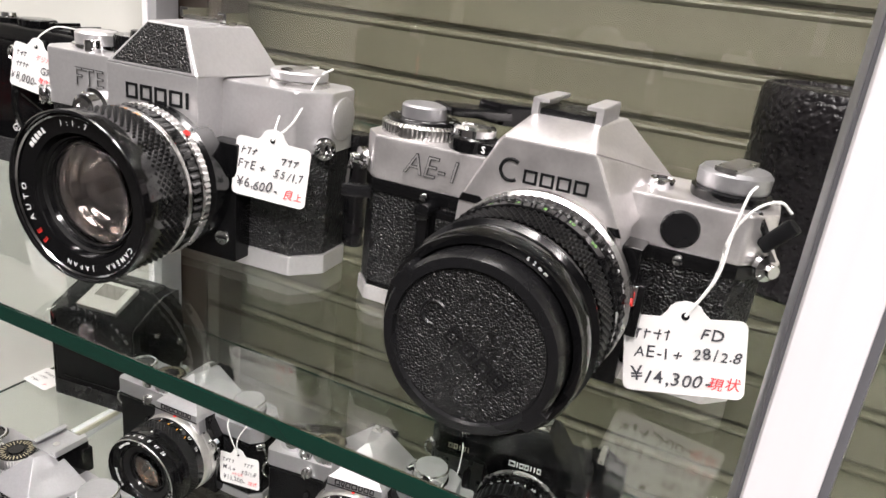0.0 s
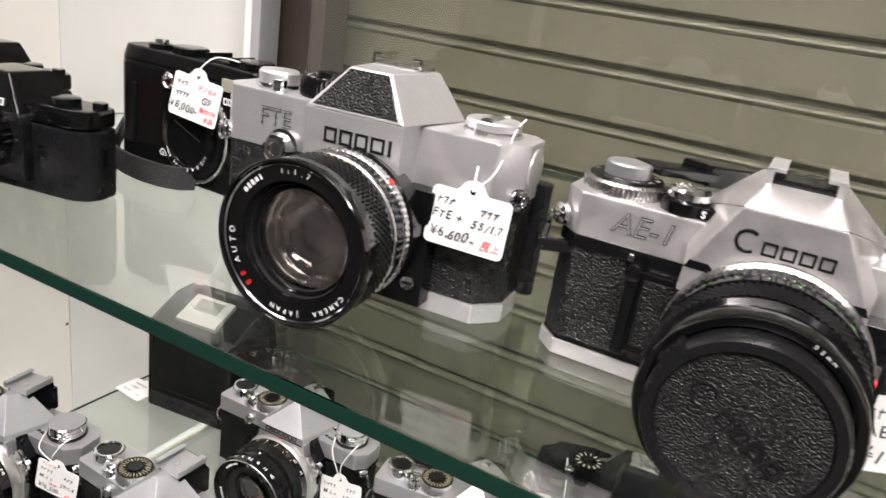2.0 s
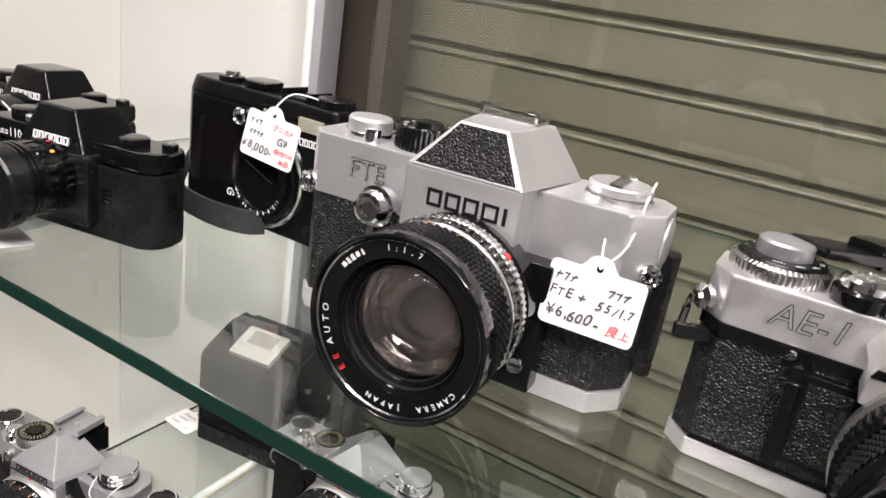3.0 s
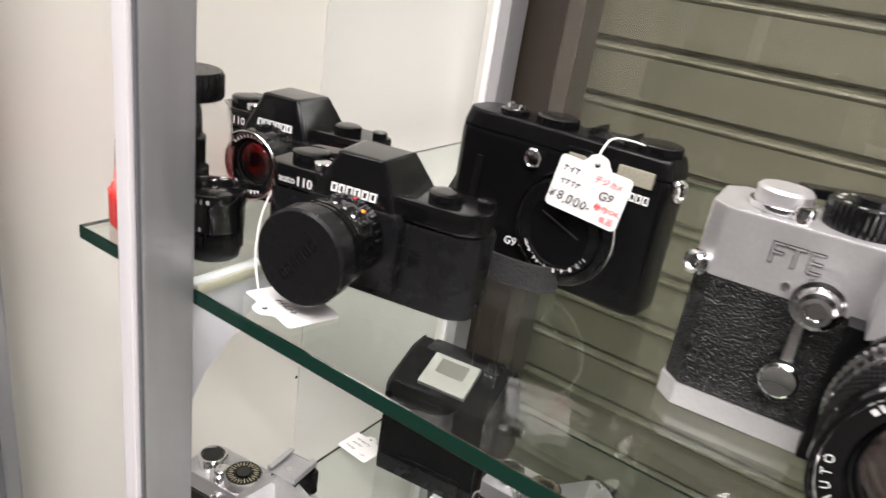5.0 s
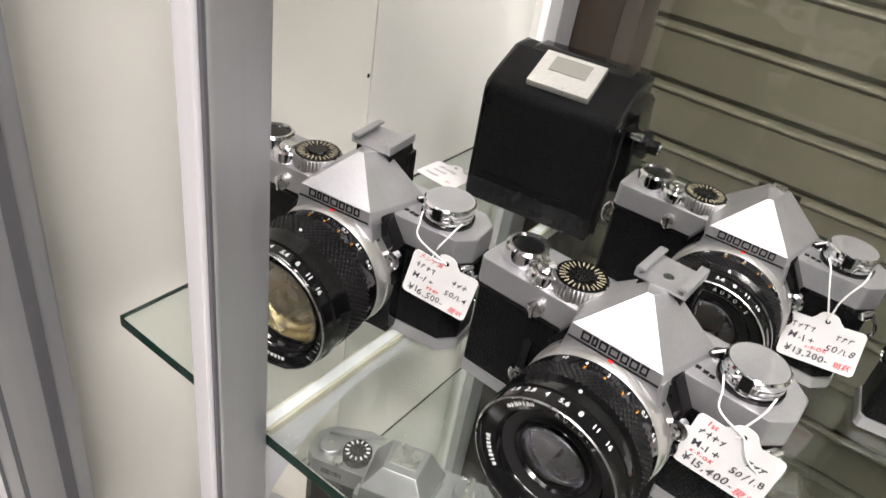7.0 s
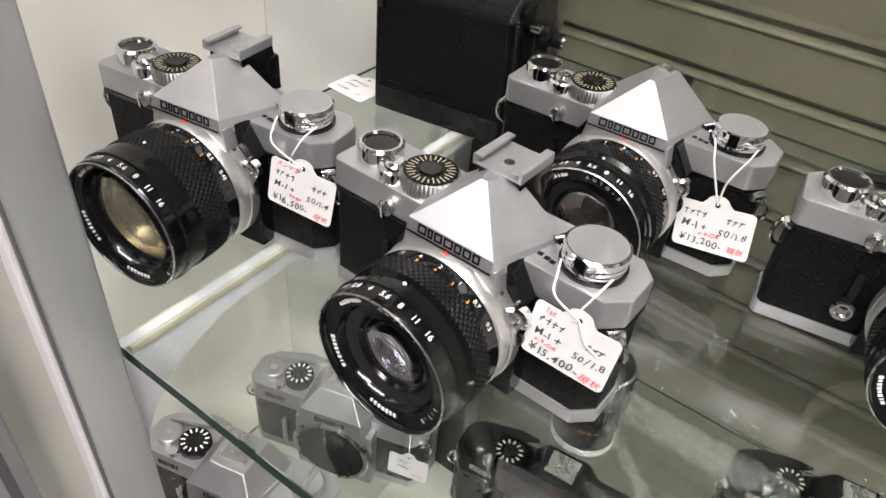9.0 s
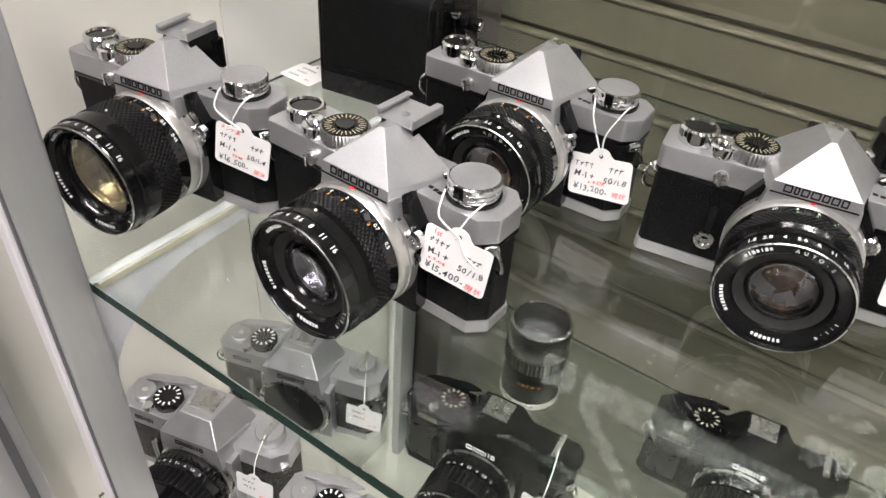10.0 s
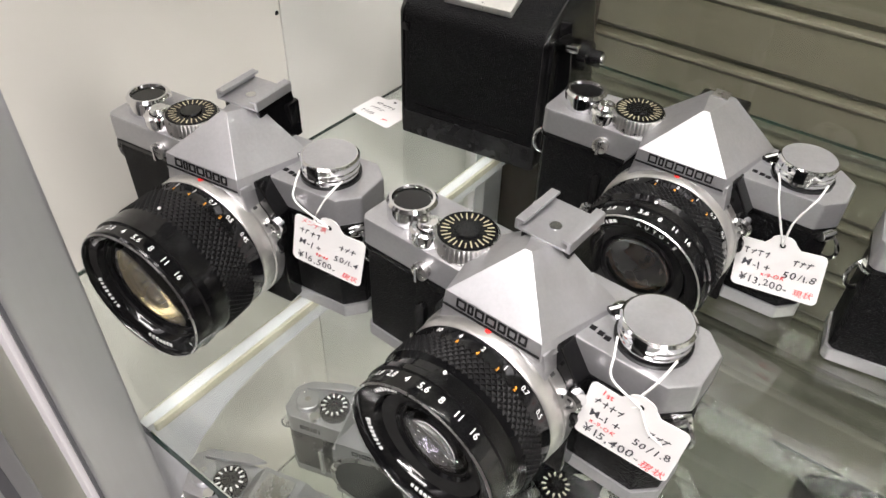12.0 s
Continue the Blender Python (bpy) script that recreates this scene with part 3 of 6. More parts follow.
def bracket(x, z, reach):
    """A shelf arm with a hollow-curved gusset at the front post."""
    t = thing("shelf_bracket", pose(x, FRONT, z - 0.0068), "grey metal arm under the glass shelf", "bracket", "shelf brackets")
    pts = [(0.0, 0.0), (reach, 0.0), (reach, -0.010), (0.075, -0.014)]
    pts += [(0.075 - 0.073 * math.sin(radians(a)), -0.014 - 0.052 * (1 - math.cos(radians(a)))) for a in (15, 30, 45, 60, 75, 90)] + [(0.0, -0.068)]
    bm = bmesh.new()
    a, b = [bm.verts.new((-0.0025, y, zz)) for y, zz in pts], [bm.verts.new((0.0025, y, zz)) for y, zz in pts]
    bm.faces.new(a[::-1]), bm.faces.new(b)
    for i in range(len(pts)):
        j = (i + 1) % len(pts)
        bm.faces.new((a[i], a[j], b[j], b[i]))
    bmesh.ops.recalc_face_normals(bm, faces=bm.faces)
    part("gusset", bm, BRACKET, t, sharp=20)
    part("arm", box(-0.0042, 0.0042, 0.006, reach, -0.005, -0.0003, 0.001), BEIGE, t, "cream painted flange under the glass")
    return t


for z in (A, B, C):
    bracket(-0.4735, z, 0.33 if z == B else 0.09)
    bracket(0.015, z, 0.09)


# ---- single-lens reflex camera with a pyramid prism ----
def pyramid_camera(m, label, hot_shoe=False, long_lens=False, element=BROWN_ELEMENT, self_timer=True, green=False, lever_up=True):
    t = thing("film_camera", m, label, "camera", "film cameras on the shelves")
    out = [(-0.0655, 0), (0.060, 0), (0.0675, 0.0075), (0.0675, 0.0235), (0.060, 0.031), (-0.060, 0.031), (-0.0675, 0.0245), (-0.0675, 0.0025)]
    grow = [(x * 0.985, y + 0.0006 if y < 0.015 else y - 0.0006) for x, y in out]
    part("bottom_plate", plan(out, 0.0008, 0.0075, 0.0008), SATIN, t, "satin silver bottom plate")
    part("body", plan(grow, 0.0075, 0.0505, 0.0006), FINE_LEATHER, t, "black leatherette body")
    part("trim_band", plan(out, 0.0505, 0.0525, 0.0003), BLACK, t)
    part("top_plate", plan(out, 0.0525, 0.0655, 0.0014), SATIN, t, "satin silver top plate")
    for fx in (-0.05, 0.05):
        part("foot", box(fx - 0.012, fx + 0.012, 0.006, 0.026, 0, 0.001), SATIN, t)
    ax, az = 0.0050, 0.0338
    c = (ax, 0, az)
    # mirror box and mount
    part("mirror_box", facade([(ax - 0.029, 0.004), (ax + 0.031, 0.004), (ax + 0.031, 0.052), (ax + 0.022, 0.0665), (ax - 0.020, 0.0665), (ax - 0.029, 0.052)], -0.0075, 0.002, 0.001), BLACK, t)
    part("speed_ring", spin([(0.0305, 0.007), (0.0316, 0.0078), (0.0316, 0.0125), (0.0310, 0.0130), (0.0310, 0.0180), (0.0302, 0.0192), (0.0290, 0.0192)], 72, centre=c), RING, t, "steel shutter speed ring")
    part("index_dot", moved(spin([(0, 0.0004), (0.0011, 0.0003), (0.0012, -0.0002)], 14, "z"), Matrix.Translation((ax, -0.0155, az + 0.0310))), RED_INK, t)
    marks = []
    for k in range(9):
        a = 150 - 15 * k
        marks.append(moved(box(-0.0006, 0.0006, -0.0010, 0.0010, 0, 0.00012), Matrix.Translation((ax, -0.0105, az)) @ pose(0, 0, 0, 0, 90 - a, 0) @ Matrix.Translation((0, 0, 0.0316))))
    part("speed_scale", joined(marks), GREY_INK, t)
    part("apron", facade([(ax - 0.0235, 0.046), (ax + 0.0235, 0.046), (ax + 0.0205, 0.0665), (ax - 0.0195, 0.0665)], -0.0143, -0.003, 0.0012), SATIN, t)
    # pyramid prism
    fy, deep, far = -0.0150, (0.0215 if hot_shoe else 0.029), (0.0165 if hot_shoe else 0.026)
    bl, br = (ax - 0.0195, fy), (ax + 0.0195, fy)
    bm = bmesh.new()
    low = [bm.verts.new((*bl, 0.0635)), bm.verts.new((*br, 0.0635)), bm.verts.new((ax + 0.030, deep, 0.0635)), bm.verts.new((ax - 0.030, deep, 0.0635))]
    mid = [bm.verts.new((bl[0] + 0.0006, fy + 0.0008, 0.0705)), bm.verts.new((br[0] - 0.0006, fy + 0.0008, 0.0705)), bm.verts.new((ax + 0.0265, deep, 0.0665)), bm.verts.new((ax - 0.0265, deep, 0.0665))]
    tip = [bm.verts.new((ax - 0.0013, 0.0035, 0.0868)), bm.verts.new((ax + 0.0013, 0.0035, 0.0868)), bm.verts.new((ax + 0.0055, far, 0.0850)), bm.verts.new((ax - 0.0055, far, 0.0850))]
    bm.faces.new(tip), bm.faces.new(low[::-1])
    for a, b in ((low, mid), (mid, tip)):
        for i in range(4):
            j = (i + 1) % 4
            bm.faces.new((a[i], a[j], b[j], b[i]))
    bmesh.ops.recalc_face_normals(bm, faces=bm.faces)
    part("prism_housing", bevelled(bm, 0.0002, 1, 12), SATIN, t, "satin silver pyramid prism housing", 25)
    part("prism_underline", box(bl[0] + 0.0005, br[0] - 0.0005, fy - 0.0003, fy + 0.002, 0.0650, 0.0656), DARK_INK, t)
    brand(t, [0.0038, 0.0022, 0.0034, 0.0040, 0.0030, 0.0034, 0.0030], 0.0037, 0.0008, pose(ax, fy + 0.00050, 0.0683, -6, 0, 0), DARK_INK, "black raised block")
    part("eyepiece", box(ax - 0.011, ax + 0.011, 0.0285, 0.0365, 0.063, 0.0805, 0.0015), BLACK, t)
    if hot_shoe:
        shoe = part("hot_shoe", hull([(ax - 0.0118, 0.0150, 0.0640), (ax + 0.0118, 0.0150, 0.0640), (ax + 0.0118, 0.0355, 0.0640), (ax - 0.0118, 0.0355, 0.0640)],
                                     [(ax - 0.0088, 0.0130, 0.0856), (ax + 0.0088, 0.0130, 0.0856), (ax + 0.0088, 0.0345, 0.0856), (ax - 0.0088, 0.0345, 0.0856)], 0.0006), BLACK, t, "black block under a steel accessory shoe")
        part("shoe_plate", box(ax - 0.0096, ax + 0.0096, 0.0110, 0.0330, 0.0857, 0.0866, 0.0003), SATIN, shoe)
        for sx in (-1, 1):
            part("shoe_rail", joined([box(ax + sx * 0.0100 - 0.0007, ax + sx * 0.0100 + 0.0007, 0.0110, 0.0330, 0.0857, 0.0898, 0.0003), box(min(ax + sx * 0.0104, ax + sx * 0.0070), max(ax + sx * 0.0104, ax + sx * 0.0070), 0.0110, 0.0330, 0.0889, 0.0900, 0.0003)]), SATIN, shoe)
        part("shoe_contact", spin([(0, 0.0004), (0.0022, 0.0004), (0.0022, 0)], 16, "z", (ax, 0.0195, 0.0866)), CHROME, shoe)
    else:
        part("shoe_socket", box(ax - 0.0035, ax + 0.0035, 0.020, 0.027, 0.0848, 0.0862, 0.0004), DULL_STEEL, t)
    # top controls: counter and lever boss, release, speed dial
    knob(t, "advance_boss", -0.0525, 0.0135, 0.0655, 0.0098, 0.0085, CHROME, BLACK, 0, True)
    if lever_up:
        part("advance_lever", plan([(-0.062, 0.020), (-0.052, 0.0225), (-0.034, 0.0275), (-0.026, 0.0315), (-0.026, 0.036), (-0.036, 0.034), (-0.060, 0.0275)], 0.0665, 0.0697, 0.0008), BLACK, t)
    rel = part("release_collar", spin([(0.0070, 0), (0.0074, 0.0012), (0.0072, 0.0052), (0.0062, 0.0060), (0.0046, 0.0058), (0.0046, 0.003)], 32, "z", (-0.0390, 0.0070, 0.0655)), CHROME, t)
    part("release_button", spin([(0.0042, 0.002), (0.0042, 0.0072), (0.0034, 0.0082), (0.0014, 0.0078), (0, 0.0070)], 24, "z", (-0.0390, 0.0070, 0.0655)), CHROME, rel)
    dial = part("film_speed_dial", spin([(0.0116, 0), (0.0119, 0.001), (0.0119, 0.0064), (0.0113, 0.0070), (0.0100, 0.0070), (0, 0.0070)], 48, "z", (-0.0255, 0.0125, 0.0655), 44, 0.0005, (1, 2)), DULL_STEEL, t)
    part("dial_face", spin([(0.0110, 0.0071), (0.0110, 0.0074), (0, 0.0074)], 40, "z", (-0.0255, 0.0125, 0.0655)), BLACK_SATIN, dial)
    part("dial_hub", spin([(0.0046, 0.0074), (0.0044, 0.0082), (0, 0.0082)], 32, "z", (-0.0255, 0.0125, 0.0655)), BLACK, dial)
    ticks = [moved(box(-0.00024, 0.00024, 0.0062 if k % 2 else 0.0072, 0.0098, 0.0074, 0.00755), Matrix.Translation((-0.0255, 0.0125, 0.0655)) @ pose(0, 0, 0, 0, 0, 13.3 * k)) for k in range(27)]
    part("dial_scale", joined(ticks), GILT, dial)
    # rewind knob with its folding crank, switch and small lettering
    rk = part("rewind_base", spin([(0.0126, 0), (0.0126, 0.0016), (0.0112, 0.002)], 40, "z", (0.0475, 0.0150, 0.0655)), BLACK, t)
    part("rewind_knob", spin([(0.0100, 0.002), (0.0118, 0.0026), (0.0118, 0.0042), (0.0114, 0.0045), (0.0118, 0.0049), (0.0118, 0.0064), (0.0114, 0.0067), (0.0118, 0.0071), (0.0121, 0.0098), (0.0113, 0.0106), (0.0108, 0.0106)], 48, "z", (0.0475, 0.0150, 0.0645), closed=False), CHROME, rk, "polished ribbed rewind knob")
    part("rewind_face", spin([(0.0109, 0.0100), (0.0109, 0.0106), (0, 0.0107)], 40, "z", (0.0475, 0.0150, 0.0645)), SATIN, rk)
    part("crank_notch", box(0.0452, 0.0498, 0.0026, 0.0036, 0.0690, 0.0748, 0.0003), BLACK, rk)
    sw = part("power_switch", spin([(0.0048, 0), (0.0048, 0.0012), (0.0040, 0.0018), (0, 0.0018)], 24, "z", (0.0345, 0.0195, 0.0655)), CHROME, t)
    part("switch_lever", moved(box(-0.0016, 0.0016, -0.006, 0.006, 0.0018, 0.0036, 0.0005), pose(0.0345, 0.0195, 0.0655, 0, 0, -32)), BLACK, sw)
    part("switch_line", moved(box(-0.0006, 0.0006, -0.0058, 0.0058, 0.0036, 0.00375), pose(0.0345, 0.0195, 0.0655, 0, 0, -32)), WHITE_INK, sw)
    part("model_print", moved(joined([box(x, x + 0.0022, y, y + 0.0020, 0, 0.0002) for x, y in ((0, 0), (0.0032, -0.0006), (0.0058, -0.0012))]), pose(0.0292, 0.0062, 0.0655)), DARK_INK, t)
    # front fittings
    part("release_lock", moved(spin([(0.0036, 0), (0.0037, 0.0028), (0.0028, 0.0034), (0, 0.0034)], 24), Matrix.Translation((-0.0355, 0.0, 0.0570))), DULL_STEEL, t)
    part("lock_grip", box(-0.0362, -0.0348, -0.0048, -0.003, 0.0535, 0.0605, 0.0004), CHROME, t)
    pc = part("sync_socket", spin([(0.0046, 0), (0.0048, 0.0036), (0.0036, 0.0046), (0.0024, 0.0046), (0.0022, 0.003), (0.0012, 0.003), (0.0010, 0.0044), (0, 0.0044)], 24, centre=(ax + 0.0295, -0.0065, 0.0480)), CHROME, t)
    part("sync_socket", spin([(0.0036, 0), (0.0038, 0.0030), (0.0026, 0.0038), (0.0014, 0.003), (0, 0.003)], 20, centre=(ax + 0.0295, -0.0065, 0.0380)), BLACK, t)
    if self_timer:
        st = part("timer_lever", spin([(0.0052, 0), (0.0052, 0.0035), (0.0042, 0.0042), (0.0030, 0.0042), (0.0022, 0.003), (0, 0.003)], 28, centre=(-0.0335, -0.001, 0.0215)), CHROME, t)
        part("timer_arm", facade([(-0.0352, 0.0225), (-0.0318, 0.0225), (-0.0315, 0.0420), (-0.0335, 0.0435), (-0.0355, 0.0420)], -0.0048, -0.0018, 0.0006), BLACK, st)
    split_ring(t, -0.0675, 0.008, 0.0435, 0.0058, 35)
    split_ring(t, 0.0665, 0.008, 0.0435, 0.0058, -30, 12)
    # lens
    if long_lens:
        stages = [("lens_barrel", BLACK, [(0.0285, 0.019), (0.0304, 0.0196), (0.0308, 0.0205), (0.0308, 0.0425), (0.0302, 0.0445), (0.0303, 0.0545), (0.0296, 0.0555)], 0, 0, ()),
                  ("aperture_ring", BLACK, [(0.0302, 0.0455), (0.0312, 0.046), (0.0312, 0.0490), (0.0303, 0.0495)], 0, 0, ())]
        fr, fd, kd0, kd1, kr = 0.0298, 0.0560, 0.0262, 0.0395, 0.0308
    else:
        stages = [("lens_barrel", BLACK, [(0.0285, 0.019), (0.0304, 0.0196), (0.0306, 0.0205), (0.0306, 0.0330), (0.0288, 0.0345), (0.0288, 0.0375), (0.0298, 0.0385), (0.0298, 0.0470), (0.0294, 0.0480)], 0, 0, ()),
                  ("aperture_ring", BLACK, [(0.0298, 0.0388), (0.0306, 0.0392), (0.0306, 0.0412), (0.0298, 0.0416)], 0, 0, ())]
        fr, fd, kd0, kd1, kr = 0.0294, 0.0485, 0.0252, 0.0328, 0.0306
    words = [("AUTO-S", 75, 7.5, 0.0025, WHITE_INK), ([0.0011, 0.0004, 0.0012, 0.0010, 0.0004, 0.0012, 0.0012], 130, 4.2, 0.0026, WHITE_INK), ([0.0013, 0.0004, 0.0010, 0.0011, 0.0010, 0.0009, 0.0009, 0.0013], 205, 4.2, 0.0026, WHITE_INK), ([0.0012, 0.0009, 0.0011, 0.0014, 0.0011, 0.0012, 0.0010], 272, 4.4, 0.0026, WHITE_INK), ("1:1.4" if long_lens else "1:1.8", 335, 6.5, 0.0025, WHITE_INK)]
    ln = lens(t, c, stages, fr, fd, 0.0050 if long_lens else 0.0075, element, "black lens barrel with diamond knurling", words, open_share=0.9 if long_lens else 0.66)
    part("focus_knurling", studs(kr, kd0, kd1, 76, 6 if not long_lens else 9, 0.0006, c), RUBBER, ln, sharp=0)
    part("feet_scale", band_letters(["0.45", "0.5", "0.7", "1", "2", "5"][::-1] if long_lens else ["0.5", "0.7", "1", "2", "4", "10"][::-1], kr + 0.0002, 0.0222, 0.0026, 118, 17, c), WHITE_INK, ln)
    part("distance_scale", band_letters(["2", "3", "4", "6"][::-1], kr + 0.0002, 0.0246, 0.0022, 100, 15, c), GREEN_INK if green else ORANGE_INK, ln)
    part("aperture_scale", band_letters(["1.8", "2.8", "4", "5.6", "8", "11", "16"] if not long_lens else ["1.4", "2", "2.8", "4", "5.6", "8", "11", "16"], (0.0305 if long_lens else 0.0300), 0.0520 if long_lens else 0.0440, 0.0034, 132, 13, c), WHITE_INK, ln)
    part("index_bead", moved(spin([(0, 0.0004), (0.0006, 0.0003), (0.0007, -0.0002)], 10, "z"), Matrix.Translation((ax, -0.0365, az)) @ pose(0, 0, 0, 0, 0, 0) @ Matrix.Translation((0, 0, 0.0308 if not long_lens else 0.0310))), WHITE_INK, ln)
    lengthened(ln, 0.019, 1.06)
    return t


pyramid_camera(pose(-0.5075, 0.2392, B, 0, 0, 7.5), "silver and black film camera with accessory shoe and amber-coated lens", True, True, AMBER, False, lever_up=False)
pyramid_camera(pose(-0.3672, 0.2443, B, 0, 0, -2), "silver and black film camera with pyramid prism and accessory shoe", True, False, VIOLET, True, lever_up=False)
pyramid_camera(pose(-0.3560, 0.3645, B, 0, 0, 2), "silver and black film camera with pyramid prism and no accessory shoe", False, False, BROWN_ELEMENT, True, lever_up=False)
pyramid_camera(pose(-0.2060, 0.3665, B, 0, 0, 9), "silver and black film camera with pyramid prism and brown-tinted lens", False, False, BROWN_ELEMENT, True, True)


# ---- film camera with leather-faced prism ----
def leather_prism_camera(m, label):
    t = thing("film_camera", m, label, "camera", "film cameras on the shelves")
    out = [(-0.0655, 0), (0.0575, 0), (0.0672, 0.011), (0.0672, 0.028), (0.0620, 0.034), (-0.066, 0.034), (-0.0715, 0.028), (-0.0715, 0.006)]
    grow = [(x * 0.988, y + 0.0006 if y < 0.015 else y - 0.0006) for x, y in out]
    part("bottom_plate", plan(out, 0.0, 0.0085, 0.0008), BRIGHT_SATIN, t, "satin silver bottom plate")
    part("body", plan(grow, 0.0085, 0.0505, 0.0006), LEATHER, t, "pebbled black leatherette body")
    part("top_plate", plan(out, 0.0505, 0.0745, 0.0012), BRIGHT_SATIN, t, "satin silver top plate")
    ax, az = 0.0066, 0.0345
    c = (ax, 0, az)
    part("mirror_box", facade([(ax - 0.030, 0.004), (ax + 0.0315, 0.004), (ax + 0.0315, 0.0520), (ax - 0.030, 0.0520)], -0.0085, 0.002, 0.001), BLACK_SATIN, t)
    px, half, fy = ax - 0.0035, 0.0217, -0.0145
    hood = []
    for k in range(13):
        a = radians(180 - 15 * k)
        hood.append((px + half * math.cos(a), az + 0.006 + 0.019 * math.sin(a)))
    part("prism_front", facade([(px - half, 0.0755), (px - half, 0.051)] + [p for p in hood if p[1] > 0.051] + [(px + half, 0.051), (px + half, 0.0755)], fy, 0.004, 0.0008), BRIGHT_SATIN, t, "satin silver prism front", 30)
    part("mount_hood", spin([(0.0275, 0.007), (0.0290, 0.0085), (0.0290, 0.0170), (0.0275, 0.0185)], 64, centre=c), BLACK, t)
    top = [(px - 0.0075, -0.007, 0.0925), (px + 0.0105, -0.007, 0.0925), (px + 0.0155, 0.026, 0.0925), (px - 0.0125, 0.026, 0.0925)]
    low = [(px - half, fy, 0.0755), (px + half, fy, 0.0755), (px + 0.0285, 0.030, 0.0745), (px - 0.0265, 0.030, 0.0745)]
    part("prism_housing", hull(low, top, 0.0009), BRIGHT_SATIN, t, "satin silver prism housing", 25)
    # leather on the sloping face
    def on_face(u, v, lift):
        a, b = Vector(low[0]).lerp(Vector(low[1]), u), Vector(top[0]).lerp(Vector(top[1]), u)
        return a.lerp(b, v) + Vector((0, -0.87, 0.49)) * lift
    ring = [(0.055, 0.07), (0.945, 0.07), (0.93, 0.94), (0.07, 0.94)]
    part("prism_leather", hull([on_face(u, v, -0.0004) for u, v in ring], [on_face(u, v, 0.0004) for u, v in ring]), LEATHER, t, "black leather panel on the prism", 20)
    brand(t, [0.0056, 0.0056, 0.0056, 0.0060, 0.0020], 0.0060, 0.0013, pose(px + 0.0030, fy, 0.0662), DARK_INK, "black raised block")
    part("model_lettering", moved(letters("FTE", 0.0104, 0.00012), pose(-0.0425, -0.0004, 0.0640)), GREY_INK, t)
    part("model_lettering_core", moved(letters("FTE", 0.0104, -0.00016), pose(-0.0425, -0.0007, 0.0640)), BRIGHT_SATIN, t)
    # accessory clip on the prism
    ax = px + 0.0015
    clip = part("shoe_clip", box(ax - 0.0105, ax + 0.0105, 0.014, 0.028, 0.0924, 0.0935, 0.0003), DULL_STEEL, t)
    for sx in (-1, 1):
        part("clip_rail", joined([box(ax + sx * 0.0105 - 0.0007, ax + sx * 0.0105 + 0.0007, 0.013, 0.028, 0.0935, 0.0970, 0.0002), box(ax + sx * 0.0092 - 0.0019, ax + sx * 0.0092 + 0.0019, 0.013, 0.028, 0.0964, 0.0974, 0.0002)]), CHROME, clip)
    # top controls
    knob(t, "advance_boss", -0.052, 0.014, 0.0745, 0.0088, 0.0075, BRIGHT_SATIN)
    knob(t, "advance_collar", -0.052, 0.014, 0.0745, 0.0100, 0.0025, CHROME)
    knob(t, "release_button", -0.0445, 0.004, 0.0745, 0.0032, 0.0050, CHROME)
    dial = part("speed_dial", spin([(0.0122, 0), (0.0125, 0.001), (0.0125, 0.0075), (0.0118, 0.0085), (0, 0.0085)], 48, "z", (-0.0275, 0.016, 0.0745), 40, 0.0006, (1, 2)), BLACK, t, "black shutter speed dial with white numbers")
    part("dial_hub", spin([(0.0060, 0.0085), (0.0055, 0.0105), (0, 0.0105)], 32, "z", (-0.0275, 0.016, 0.0745)), BLACK_SATIN, dial)
    num = [moved(moved(letters(w, 0.0022, 0.00002), pose(0, 0, 0, -90, 0, 0)), Matrix.Translation((-0.0275, 0.016, 0.0745 + 0.0086)) @ pose(0, 0, 0, 0, 0, a) @ Matrix.Translation((0, 0.0092, 0))) for w, a in zip(["1000", "500", "250", "125", "60", "30", "15", "8", "4", "2", "B"], range(0, 360, 33))]
    part("dial_scale", joined(num), WHITE_INK, dial)
    part("advance_lever", plan([(-0.045, 0.024), (-0.030, 0.031), (-0.016, 0.034), (-0.016, 0.038), (-0.034, 0.037), (-0.050, 0.030)], 0.0780, 0.0815, 0.0008), BLACK, t)
    rk = part("rewind_base", spin([(0.0118, 0), (0.0118, 0.0015), (0.0105, 0.002)], 40, "z", (0.0485, 0.0165, 0.0745)), DULL_STEEL, t)
    part("rewind_knob", spin([(0.0104, 0.002), (0.0112, 0.0026), (0.0112, 0.0050), (0.0104, 0.0058), (0, 0.0060)], 40, "z", (0.0485, 0.0165, 0.0745)), BRIGHT_SATIN, rk, "satin silver rewind knob")
    part("rewind_crank", box(0.0465, 0.0510, 0.0060, 0.0270, 0.0804, 0.0813, 0.0003), DULL_STEEL, rk)
    # side shoe plate
    part("side_disc", moved(spin([(0.0085, 0), (0.0085, 0.0008), (0.0072, 0.0014), (0, 0.0014)], 32), pose(0.0670, 0.0195, 0.0635, 0, 0, 90)), BRIGHT_SATIN, t)
    part("back_door", plan([(0.0560, 0.0295), (0.0702, 0.0295), (0.0726, 0.0330), (0.0716, 0.0385), (0.0560, 0.0400)], 0.0065, 0.0560, 0.001), BLACK_PLASTIC, t)
    # left front fittings
    lk = part("timer_knob", spin([(0.0075, 0), (0.0078, 0.0045), (0.0064, 0.0052), (0.0058, 0.0095), (0.0045, 0.0102), (0.0030, 0.0100), (0.0026, 0.009), (0, 0.009)], 32, centre=(-0.0325, -0.004, 0.0545)), CHROME, t)
